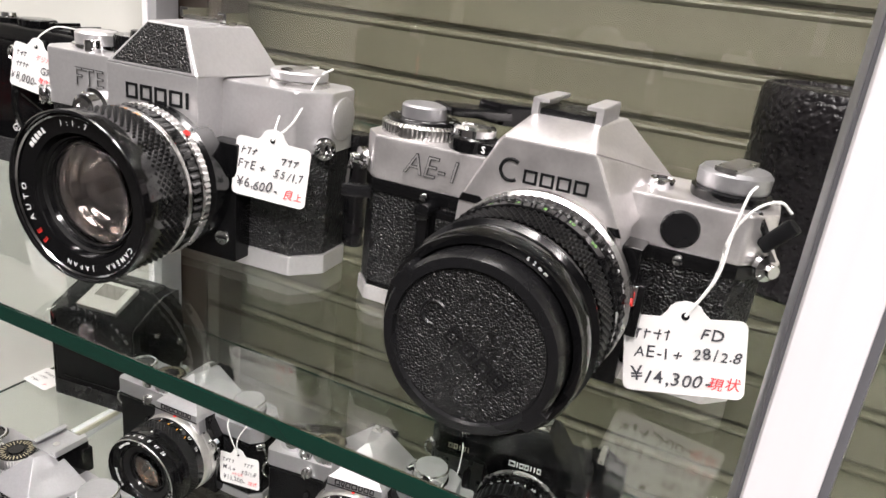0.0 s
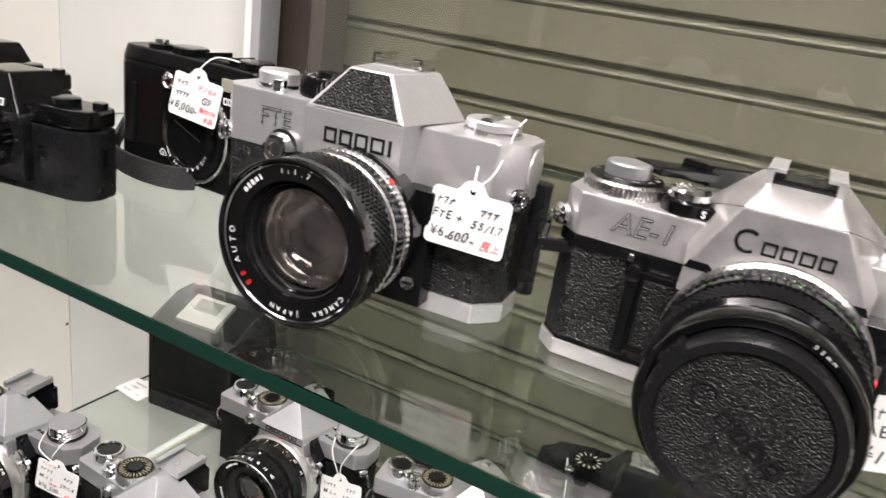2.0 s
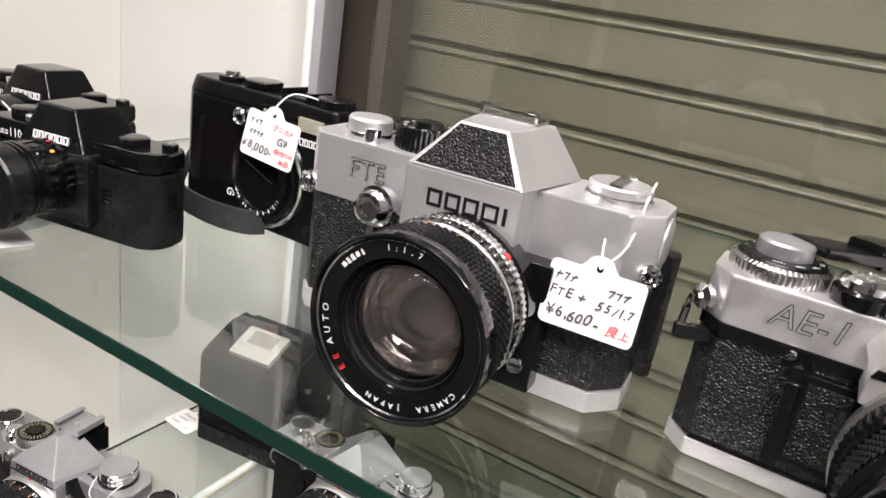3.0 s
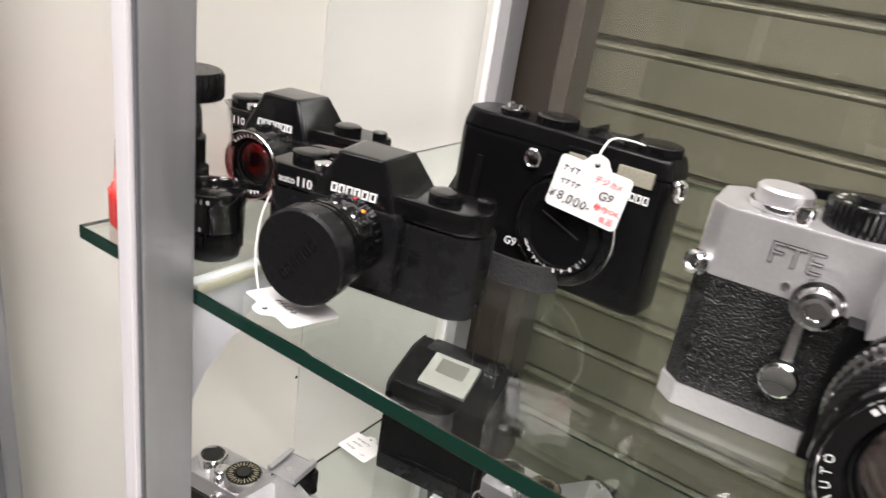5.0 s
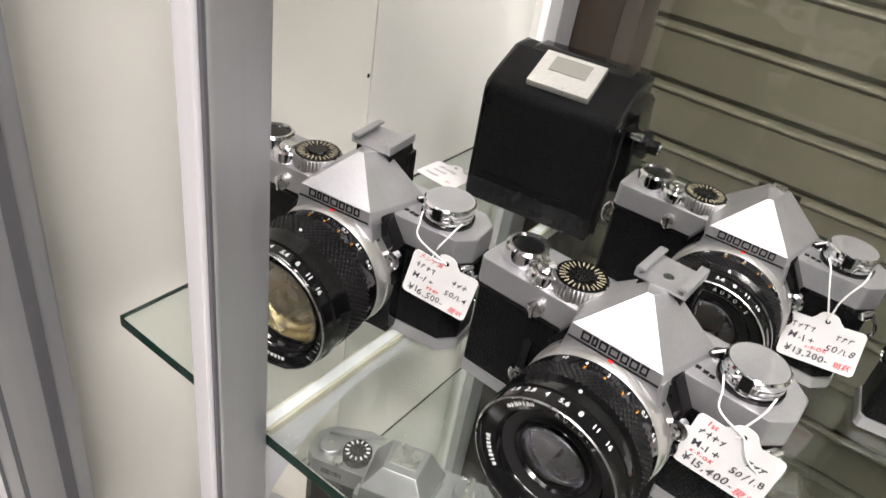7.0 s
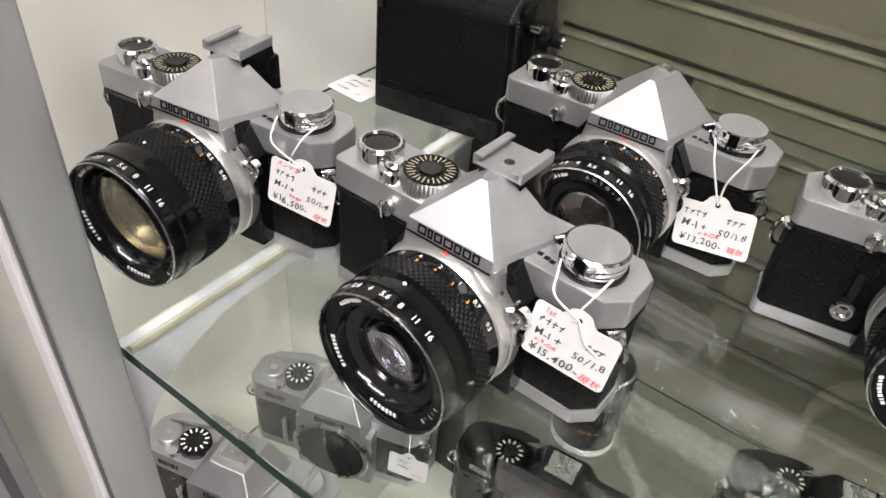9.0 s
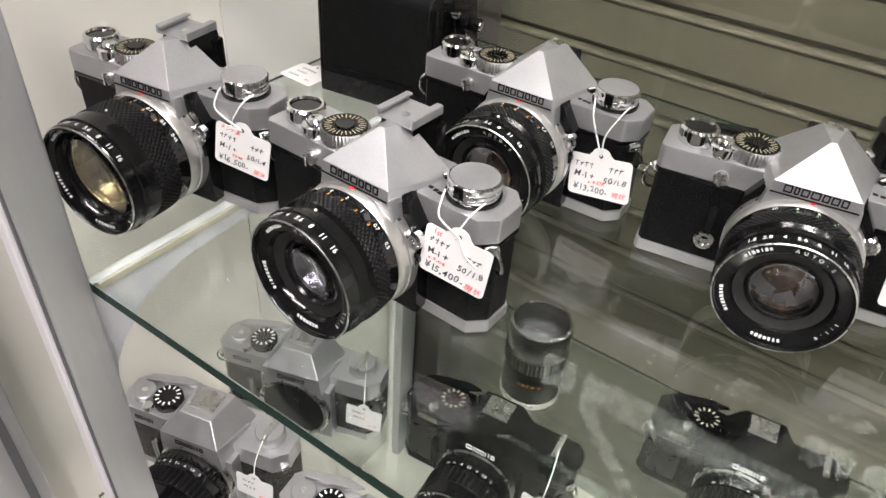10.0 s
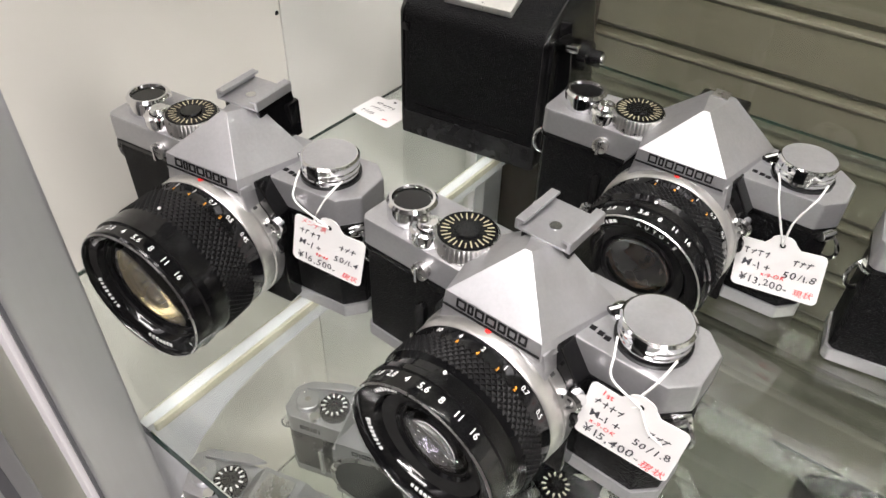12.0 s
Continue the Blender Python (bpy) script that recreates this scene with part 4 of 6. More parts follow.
    part("timer_lever", facade([(-0.0368, 0.0330), (-0.0334, 0.0330), (-0.0334, 0.0475), (-0.0368, 0.0475)], -0.006, -0.0025, 0.0007), DULL_STEEL, t)
    part("timer_disc", spin([(0.0062, 0), (0.0062, 0.004), (0.0052, 0.0048), (0.002, 0.0042), (0, 0.0042)], 28, centre=(-0.0352, -0.001, 0.0255)), CHROME, t)
    ax = c[0]
    tripod_screw(t, ax + 0.0255, -0.0085, 0.0135, 0.0032)
    part("front_screw", spin([(0.0014, 0), (0.0014, 0.0006), (0, 0.0008)], 12, centre=(-0.0425, 0, 0.0548)), DULL_STEEL, t)
    for sx in (-1, 1):
        part("strap_lug", moved(joined([spin([(0.0045, 0), (0.0045, 0.0016), (0.0025, 0.0022), (0, 0.0022)], 20), tube([(0.0032 * math.cos(a), -0.0035, 0.0032 * math.sin(a)) for a in (2 * math.pi * k / 14 for k in range(14))], 0.0011, 6, True)]), pose(-0.0690 if sx < 0 else 0.0650, 0.0035 if sx < 0 else 0.010, 0.0530, 0, 0, 35 * sx)), CHROME, t)
    # lens: steel mount ring, rubbery focus ring, wide black front
    stages = [("lens_barrel", BLACK, [(0.0255, 0.022), (0.0275, 0.0235), (0.0280, 0.031), (0.0290, 0.033), (0.0292, 0.0345), (0.0298, 0.0500), (0.0302, 0.0510), (0.0302, 0.0570), (0.0298, 0.0575)], 0, 0, ()),
              ("mount_ring", DULL_STEEL, [(0.0288, 0.0235), (0.0297, 0.0240), (0.0297, 0.0268), (0.0288, 0.0272)], 80, 0.0004, (1, 2)),
              ("aperture_ring", BLACK, [(0.0280, 0.0275), (0.0292, 0.0280), (0.0292, 0.0322), (0.0282, 0.0326)], 60, 0.0006, (1, 2)),
              ("chrome_band", DULL_STEEL, [(0.0288, 0.0335), (0.0296, 0.0340), (0.0296, 0.0352), (0.0290, 0.0356)], 0, 0, ())]
    words = [("AUTO", 195, 8.5, 0.0034, WHITE_INK), ("EE", 224, 8.5, 0.0034, RED_INK), ("JAPAN", 268, 6.2, 0.0027, WHITE_INK), ("CAMERA", 312, 6.0, 0.0027, WHITE_INK), ([0.0014, 0.0010, 0.0012, 0.0012, 0.0005], 135, 4.6, 0.0032, WHITE_INK), ("1:1.7", 92, 6, 0.0027, WHITE_INK)]
    ln = lens(t, c, stages, 0.0306, 0.0580, 0.0088, GREY_ELEMENT, "wide black lens barrel with a knurled rubber ring", words, rim=BLACK, open_share=0.86)
    part("inner_chrome_ring", spin([(0.0290, 0.0564), (0.0286, 0.0569), (0.0281, 0.0564)], 64, centre=c, closed=False), CHROME, ln)
    part("focus_knurling", studs(0.0294, 0.0375, 0.0490, 64, 8, 0.0008, c), RUBBER, ln, sharp=0)
    part("feet_scale", band_letters(["3", "5", "10", "30"], 0.0296, 0.0368, 0.0026, 110, 12, c), ORANGE_INK, ln)
    part("aperture_scale", band_letters(["16", "11", "8", "5.6", "4", "2.8", "2", "1.7"], 0.0299, 0.0254, 0.0020, 125, 10, c), DARK_INK, ln)
    part("index_dot", moved(spin([(0, 0.0004), (0.0012, 0.0003), (0.0013, -0.0002)], 12, "z"), Matrix.Translation((ax, -0.0254, az)) @ pose(0, 0, 0, 0, 42, 0) @ Matrix.Translation((0, 0, 0.0297))), RED_INK, ln)
    lengthened(ln, 0.022, 1.02)
    ln.matrix_basis = Matrix.Translation((0, 0.003, 0)) @ ln.matrix_basis
    return t


leather_prism_camera(pose(-0.2300, 0.2325, A, 0, 0, 4.25), "silver film camera with leather-faced prism and wide black lens")


# ---- silver camera with an angular prism and a capped lens ----
def capped_camera(m, label):
    t = thing("film_camera", m, label, "camera", "film cameras on the shelves")
    out = [(-0.0660, 0), (0.0625, 0), (0.0700, 0.0080), (0.0700, 0.026), (0.0625, 0.033), (-0.0660, 0.033), (-0.0735, 0.026), (-0.0735, 0.0080)]
    grow = [(x * 0.988, y + 0.0006 if y < 0.015 else y - 0.0006) for x, y in out]
    part("bottom_plate", plan(out, 0.0, 0.0062, 0.0008), WARM_SATIN, t, "satin silver bottom plate")
    part("bottom_trim", plan(grow, 0.0062, 0.0078, 0.0002), BLACK, t)
    part("body", plan(grow, 0.0078, 0.0440, 0.0006), LEATHER, t, "pebbled black leatherette body")
    part("trim_band", plan([(x * 0.995, y) for x, y in out], 0.0440, 0.0485, 0.0004), BLACK, t, "glossy black band")
    part("top_plate", plan(out, 0.0485, 0.0650, 0.0014), WARM_SATIN, t, "satin silver top plate")
    ax, az = 0.0045, 0.0308
    c = (ax, 0, az)
    part("mirror_box", facade([(ax - 0.027, 0.003), (ax + 0.031, 0.003), (ax + 0.031, 0.050), (ax - 0.027, 0.050)], -0.011, 0.002, 0.001), BLACK, t)
    px = 0.0020
    part("apron", facade([(px - 0.0275, 0.0445), (px + 0.0275, 0.0445), (px + 0.0270, 0.0530), (px + 0.0150, 0.0765), (px - 0.0145, 0.0765), (px - 0.0270, 0.0530)], -0.0150, 0.003, 0.001), WARM_SATIN, t, "satin silver sloping prism front", 25)
    low = [(px - 0.0147, -0.0148, 0.0765), (px + 0.0152, -0.0148, 0.0765), (px + 0.033, 0.030, 0.0650), (px - 0.033, 0.030, 0.0650)]
    top = [(px - 0.0108, -0.001, 0.0825), (px + 0.0112, -0.001, 0.0825), (px + 0.014, 0.030, 0.0820), (px - 0.014, 0.030, 0.0820)]
    part("prism_housing", hull(low, top, 0.0008), WARM_SATIN, t, "satin silver prism housing", 20)
    side_low = [(px - 0.027, -0.0145, 0.0530), (px + 0.027, -0.0145, 0.0530), (px + 0.0335, 0.028, 0.0635), (px - 0.0335, 0.028, 0.0635)]
    side_top = [(px - 0.0150, -0.0143, 0.0762), (px + 0.0155, -0.0143, 0.0762), (px + 0.030, 0.028, 0.0665), (px - 0.030, 0.028, 0.0665)]
    part("prism_shoulder", hull(side_low, side_top, 0.0008), WARM_SATIN, t, "", 20)
    part("brand_arc", moved(tube([(-0.0105 + 0.0034 * math.cos(radians(a)), 0, 0.0002 + 0.0034 * math.sin(radians(a))) for a in range(50, 320, 15)], 0.0006, 6), pose(px, -0.0150, 0.0662)), DARK_INK, t)
    brand(t, [0.0044, 0.0044, 0.0044, 0.0044], 0.0044, 0.0010, pose(px + 0.0042, -0.0150, 0.0654), DARK_INK, "black raised block")
    part("side_stripe", facade([(px - 0.0268, 0.0532), (px - 0.0166, 0.0532), (px - 0.0196, 0.0558), (px - 0.0256, 0.0558)], -0.0154, -0.0145), BLACK, t)
    part("side_stripe", facade([(px + 0.0166, 0.0532), (px + 0.0268, 0.0532), (px + 0.0256, 0.0558), (px + 0.0196, 0.0558)], -0.0154, -0.0145), BLACK, t)
    part("model_lettering", moved(letters("AE-1", 0.0110, 0.00012, 0.2), pose(-0.0425, -0.0003, 0.0570)), GREY_INK, t)
    part("model_lettering_core", moved(letters("AE-1", 0.0110, -0.00016, 0.2), pose(-0.0425, -0.0006, 0.0570)), WARM_SATIN, t)
    shoe = part("hot_shoe", box(px - 0.0095, px + 0.0095, 0.002, 0.024, 0.0818, 0.0844, 0.0004), BLACK_PLASTIC, t, "black and steel accessory shoe")
    for sx in (-1, 1):
        part("shoe_rail", joined([box(px + sx * 0.0105 - 0.0012, px + sx * 0.0105 + 0.0012, 0.000, 0.024, 0.0820, 0.0874, 0.0003), box(px + sx * 0.0088 - 0.0027, px + sx * 0.0088 + 0.0027, 0.000, 0.024, 0.0864, 0.0878, 0.0003)]), BRIGHT_SATIN, shoe)
    # top controls
    dial = part("speed_dial", spin([(0.0150, 0), (0.0153, 0.0008), (0.0153, 0.0040), (0.0138, 0.0050), (0.0100, 0.0054), (0, 0.0054)], 48, "z", (-0.0555, 0.0165, 0.0650), 56, 0.0004, (1, 2)), DULL_STEEL, t)
    part("dial_face", spin([(0.0136, 0.0052), (0.0130, 0.0060), (0.0092, 0.0062)], 48, "z", (-0.0555, 0.0165, 0.0650)), BLACK_SATIN, dial)
    part("dial_scale", joined([moved(moved(letters(w, 0.0020), pose(0, 0, 0, -90, 0, 0)), Matrix.Translation((-0.0555, 0.0165, 0.0712)) @ pose(0, 0, 0, 0, 0, a) @ Matrix.Translation((0, 0.0112, 0))) for w, a in zip(["1000", "500", "250", "125", "60", "30", "15", "8", "4", "2"], range(180, 480, 30))]), WHITE_INK, dial)
    knob(t, "advance_boss", -0.0555, 0.0165, 0.0705, 0.0085, 0.0055, SATIN)
    part("advance_lever", plan([(-0.0560, 0.0245), (-0.0440, 0.0150), (-0.0260, 0.0250), (-0.0200, 0.0330), (-0.0230, 0.0370), (-0.0360, 0.0330)], 0.0735, 0.0770, 0.0009), BLACK_SATIN, t)
    part("lever_tip", plan([(-0.0400, 0.0290), (-0.0290, 0.0250), (-0.0150, 0.0300), (-0.0130, 0.0350), (-0.0200, 0.0390), (-0.0360, 0.0360)], 0.0715, 0.0800, 0.0016), BLACK, t, "glossy black lever tip")
    rel = part("release_collar", spin([(0.0086, 0), (0.0088, 0.0015), (0.0088, 0.0042), (0.0074, 0.0052)], 40, "z", (-0.0315, 0.0085, 0.0650)), BLACK, t)
    part("release_ring", spin([(0.0074, 0.0050), (0.0076, 0.0075), (0.0066, 0.0085), (0.0052, 0.0080), (0.0050, 0.0066)], 36, "z", (-0.0315, 0.0085, 0.0650)), CHROME, rel)
    part("release_button", spin([(0.0048, 0.0060), (0.0046, 0.0076), (0.0018, 0.0072), (0, 0.0066)], 28, "z", (-0.0315, 0.0085, 0.0650)), DULL_STEEL, rel)
    part("lock_letter", moved(letters("S", 0.0034, 0.0001), pose(-0.0245, -0.0003 + 0.0010, 0.0670)), WHITE_INK, rel)
    part("lock_mark", moved(spin([(0, 0.0004), (0.0008, 0.0003), (0.0008, 0)], 10), pose(-0.0210, 0.0010, 0.0670)), RED_INK, rel)
    part("lock_switch", box(-0.0275, -0.0165, 0.0010, 0.0090, 0.0651, 0.0690, 0.001), BLACK, rel)
    knob(t, "battery_check", 0.0335, 0.0120, 0.0650, 0.0042, 0.0030, CHROME, DARK_INK, 0, True)
    rk = part("rewind_base", spin([(0.0120, 0), (0.0124, 0.0012), (0.0124, 0.0030), (0.0105, 0.0036)], 40, "z", (0.0545, 0.0160, 0.0650)), BLACK, t)
    part("rewind_knob", spin([(0.0108, 0.0036), (0.0112, 0.0045), (0.0112, 0.0085), (0.0100, 0.0098), (0, 0.0100)], 40, "z", (0.0545, 0.0160, 0.0650)), SATIN, rk, "satin silver rewind knob")
    part("rewind_crank", moved(box(-0.0035, 0.0035, -0.011, 0.011, 0.0098, 0.0112, 0.0004), pose(0.0545, 0.0160, 0.0650, 0, 0, -15)), DULL_STEEL, rk)
    # front fittings
    part("grip", facade([(-0.0400, 0.0120), (-0.0230, 0.0120), (-0.0230, 0.0430), (-0.0400, 0.0430)], -0.0030, 0.001, 0.0008), BLACK, t)
    part("grip_inset", facade([(-0.0372, 0.0150), (-0.0246, 0.0150), (-0.0246, 0.0405), (-0.0372, 0.0405)], -0.0035, -0.002, 0.0003), LEATHER, t)
    part("timer_lever", facade([(-0.0430, 0.0120), (-0.0386, 0.0120), (-0.0386, 0.0430), (-0.0430, 0.0430)], -0.0075, 0.001, 0.0012), BLACK, t)
    part("lever_cap", moved(spin([(0.0030, 0), (0.0030, 0.009), (0.0022, 0.0095), (0, 0.0095)], 20), pose(-0.0408, 0.001, 0.0430)), BLACK, t)
    tripod_screw(t, -0.0440, -0.0003, 0.0463, 0.0016)
    tripod_screw(t, 0.0450, -0.0003, 0.0463, 0.0018)
    part("sensor_disc", spin([(0.0060, 0), (0.0060, 0.0006), (0.0054, 0.0012), (0, 0.0013)], 32, centre=(0.0435, 0, 0.0560)), BLACK_PLASTIC, t)
    part("stop_down_slide", box(ax + 0.0305, ax + 0.0345, -0.0130, 0.001, 0.0220, 0.0395, 0.001), BLACK, t)
    part("slide_catch", box(ax + 0.0300, ax + 0.0325, -0.0145, -0.0120, 0.0330, 0.0395, 0.0006), CHROME, t)
    # strap fittings: wire triangles
    for sx, turn in ((-1, 25), (1, -25)):
        tri = [(-0.0042, 0, 0), (-0.0050, 0, -0.0120), (-0.0042, 0, -0.0132), (0.0042, 0, -0.0132), (0.0050, 0, -0.0120), (0.0042, 0, 0)]
        if sx > 0:
            tri = [(0.000, 0, 0.001), (-0.0115, -0.002, 0.006), (-0.0122, -0.002, 0.0072), (-0.0060, -0.002, 0.0150), (-0.0045, -0.002, 0.0148), (0.0020, 0, 0.003)]
        part("strap_ring", moved(tube(curve_points(tri, 3), 0.0012, 6, True), pose(-0.0730 if sx < 0 else 0.0695, 0.004, 0.0540 if sx < 0 else 0.049, 0, 0, turn)), CHROME, t, "bright steel wire strap ring")
        part("strap_lug", moved(spin([(0.0042, 0), (0.0042, 0.0022), (0.0022, 0.0032), (0.0020, 0.005), (0, 0.005)], 20), pose(-0.0725 if sx < 0 else 0.0690, 0.005, 0.0540 if sx < 0 else 0.0490, 0, 0, 40 * sx)), CHROME, t)
        pad = box(-0.0062, 0.0062, -0.0018, 0.0018, -0.0035, 0.0015, 0.001)
        part("ring_pad", moved(pad, pose(-0.0735 if sx < 0 else 0.0700, 0.003, 0.0425 if sx < 0 else 0.0605, 0, 0 if sx < 0 else -50, turn)), BLACK_PLASTIC, t)
    # lens with its cap on
    stages = [("lens_barrel", BLACK, [(0.0290, 0.018), (0.0302, 0.0190), (0.0302, 0.0270), (0.0298, 0.0280), (0.0292, 0.0490), (0.0285, 0.0500), (0.0285, 0.0580)], 0, 0, ()),
              ("breech_ring", DULL_STEEL, [(0.0300, 0.0190), (0.0318, 0.0196), (0.0318, 0.0226), (0.0305, 0.0236)], 0, 0, ()),
              ("aperture_ring", BLACK_SATIN, [(0.0304, 0.0250), (0.0312, 0.0254), (0.0312, 0.0310), (0.0304, 0.0315)], 70, 0.0005, (1, 2)),
              ("distance_ring", BLACK, [(0.0304, 0.0320), (0.0306, 0.0322), (0.0306, 0.0365), (0.0300, 0.0368)], 0, 0, ()),
              ("filter_rim", BLACK, [(0.0285, 0.0505), (0.0300, 0.0515), (0.0303, 0.0535), (0.0288, 0.0548), (0.0291, 0.0560), (0.0294, 0.0630), (0.0286, 0.0648), (0.0262, 0.0645)], 0, 0, ())]
    ln = lens(t, c, stages, 0.031, 0.065, 0.006, VIOLET, "black wide-angle lens barrel", cap=True)
    part("focus_knurling", studs(0.0297, 0.0372, 0.0492, 84, 7, 0.0008, c), RUBBER, ln, sharp=0)
    part("feet_scale", band_letters(["1.5", "2", "3", "5", "10", "20"], 0.0307, 0.0342, 0.0025, 130, 16, c), GREEN_INK, ln)
    part("aperture_scale", band_letters(["2.8", "4", "5.6", "8", "11", "16", "22"], 0.0313, 0.0282, 0.0026, 40, 10, c), WHITE_INK, ln)
    part("rim_lettering", joined([ring_letters("52mm", 0.0278, 0.0650, 0.0016, 62, 4, c)]), WHITE_INK, ln)
    part("index_dot", moved(spin([(0, 0.0007), (0.0012, 0.0005), (0.0013, -0.0002)], 12, "z"), Matrix.Translation((ax, -0.0214, az)) @ pose(0, 0, 0, 0, 82, 0) @ Matrix.Translation((0, 0, 0.0318))), RED_INK, ln)
    part("mount_dot", spin([(0, 0.0005), (0.0008, 0.0004), (0.0009, 0)], 12, centre=(px, -0.0150, 0.0600)), RED_INK, ln)
    cap = part("lens_cap", spin([(0.0250, 0.0630), (0.0256, 0.0640), (0.0256, 0.0700), (0.0246, 0.0718), (0.0220, 0.0721), (0.0214, 0.0710), (0.0210, 0.0710)], 64, centre=c), BLACK_PLASTIC, t, "black plastic lens cap with stippled centre")
    part("cap_face", spin([(0.0212, 0.0700), (0.0212, 0.0711), (0, 0.0712)], 64, centre=c), CAP_GRAIN, cap)
    mark = joined([tube([(-0.0125 + 0.0034 * math.cos(radians(a)), 0, 0.0004 + 0.0034 * math.sin(radians(a))) for a in range(50, 320, 15)], 0.0005, 6), moved(outline_bars([0.0042, 0.0042, 0.0042, 0.0042], 0.0042, 0.0012, 0.0008), pose(0.0035, 0, -0.0006))])
    part("cap_mark", moved(mark, pose(c[0], -0.0713, c[2], 0, 32, 0)), BLACK_PLASTIC, cap)
    for a in (-35, 145):
        part("cap_latch", moved(box(0.0232, 0.0268, -0.0035, 0.0035, -0.004, 0.004, 0.0008), Matrix.Translation((c[0], -0.0685, c[2])) @ pose(0, 0, 0, 0, -a, 0)), BLACK_PLASTIC, cap)
    lengthened(ln, 0.018, 1.0)
    ln.matrix_basis = Matrix.Translation((0, 0.004, 0)) @ ln.matrix_basis
    lengthened(cap, 0.018, 1.0)
    cap.matrix_basis = Matrix.Translation((0, 0.004, 0)) @ cap.matrix_basis
    return t


capped_camera(pose(-0.0725, 0.2395, A, 0, 0, 0.5), "silver and black film camera with a black lens cap")


# ---- small black camera ----
def pocket_reflex(m, label, cap=True):
    t = thing("small_film_camera", m, label, "camera", "small black cameras")
    out = [(-0.0440, 0), (0.0400, 0), (0.0470, 0.004), (0.0490, 0.011), (0.0480, 0.022), (0.0420, 0.026), (-0.0430, 0.026), (-0.0490, 0.021), (-0.0490, 0.006)]
    part("body", plan(out, 0.0, 0.0345, 0.0022), BLACK_PLASTIC, t, "black plastic body")
    part("top_plate", plan([(x * 0.992, y) for x, y in out], 0.0347, 0.0440, 0.0022), BLACK, t)
    ax, az = -0.0035, 0.0260
    c = (ax, 0, az)
    low = [(ax - 0.0210, -0.0055, 0.0335), (ax + 0.0200, -0.0055, 0.0335), (ax + 0.0225, 0.024, 0.0435), (ax - 0.0225, 0.024, 0.0435)]
    top = [(ax - 0.0100, -0.0010, 0.0560), (ax + 0.0100, -0.0010, 0.0560), (ax + 0.0120, 0.024, 0.0555), (ax - 0.0120, 0.024, 0.0555)]
    part("prism_housing", hull(low, top, 0.0016), BLACK, t, "black prism housing", 30)
    part("front_plate", facade([(ax - 0.0210, 0.006), (ax + 0.0215, 0.006), (ax + 0.0215, 0.034), (ax + 0.0190, 0.038), (ax - 0.019, 0.038), (ax - 0.0210, 0.034)], -0.0058, 0.001, 0.0015), BLACK_PLASTIC, t)
    brand(t, [0.0026, 0.0025, 0.0028, 0.0024, 0.0028, 0.0027], 0.0034, 0.0008, pose(ax, -0.0044, 0.0422, -11, 0, 0), WHITE_INK, "white raised block")
    part("name_plate", box(-0.0420, -0.0245, -0.0006, 0.001, 0.0352, 0.0415, 0.0003), BLACK, t)
    part("model_lettering", moved(letters("auto", 0.0044, 0.00004), pose(-0.0366, -0.0009, 0.0384)), WHITE_INK, t)
    part("model_lettering", moved(letters("110", 0.0054, 0.00008), pose(-0.0284, -0.0009, 0.0384)), WHITE_INK, t)
    knob(t, "advance_boss", -0.0345, 0.0130, 0.0440, 0.0078, 0.0042, BLACK)
    part("advance_lever", plan([(-0.0400, 0.0200), (-0.0280, 0.0165), (-0.0180, 0.0220), (-0.0120, 0.0285), (-0.0200, 0.0290), (-0.0380, 0.0245)], 0.0455, 0.0480, 0.0008), BLACK, t)
    knob(t, "release_button", -0.0240, 0.0060, 0.0440, 0.0040, 0.0030, CHROME)
    knob(t, "top_knob", 0.0285, 0.0110, 0.0440, 0.0068, 0.0034, BLACK)
    knob(t, "back_catch", 0.0435, 0.0165, 0.0440, 0.0036, 0.0026, BLACK, CHROME)
    for k in range(3):
        part("grip_slot", box(ax + 0.0245, ax + 0.0290, -0.0006, 0.001, 0.0180 + 0.0025 * k, 0.0195 + 0.0025 * k, 0.0002), BLACK, t)
    part("side_catch", box(0.0478, 0.0500, 0.0100, 0.0140, 0.0170, 0.0260, 0.0005), BLACK, t)
    stages = [("lens_barrel", BLACK, [(0.0165, 0.004), (0.0180, 0.0055), (0.0180, 0.0120), (0.0188, 0.0130), (0.0188, 0.0300), (0.0180, 0.0315)], 0, 0, ()),
              ("focus_ring", BLACK, [(0.0180, 0.0060), (0.0188, 0.0065), (0.0188, 0.0105), (0.0180, 0.0110)], 30, 0.0012, (1, 2)),
              ("grip_ring", BLACK, [(0.0188, 0.0150), (0.0194, 0.0155), (0.0194, 0.0200), (0.0188, 0.0205)], 24, 0.0010, (1, 2))]
    fd = 0.0315 if cap else 0.0240
    if not cap:
        stages = [("lens_barrel", BLACK, [(0.0150, 0.004), (0.0160, 0.0055), (0.0160, 0.0120), (0.0168, 0.0130), (0.0168, 0.0230), (0.0160, 0.0240)], 0, 0, ()), ("focus_ring", BLACK, [(0.0164, 0.0070), (0.0172, 0.0075), (0.0172, 0.0110), (0.0164, 0.0115)], 28, 0.0011, (1, 2))]
        ln = lens(t, c, stages, 0.0162, fd, 0.0048, DEEP, "small black lens", [([0.0010] * 9, 100, 9, 0.0026, WHITE_INK), ([0.0010] * 8, 260, 9, 0.0026, WHITE_INK)])
    else:
        ln = lens(t, c, stages, 0.0188, fd, 0.004, VIOLET, "small black lens", cap=True)
        for k in range(3):
            part("barrel_rib", spin([(0.0186, 0.0225 + 0.0026 * k), (0.0197, 0.0230 + 0.0026 * k), (0.0197, 0.0242 + 0.0026 * k), (0.0186, 0.0247 + 0.0026 * k)], 48, centre=c), BLACK, ln)
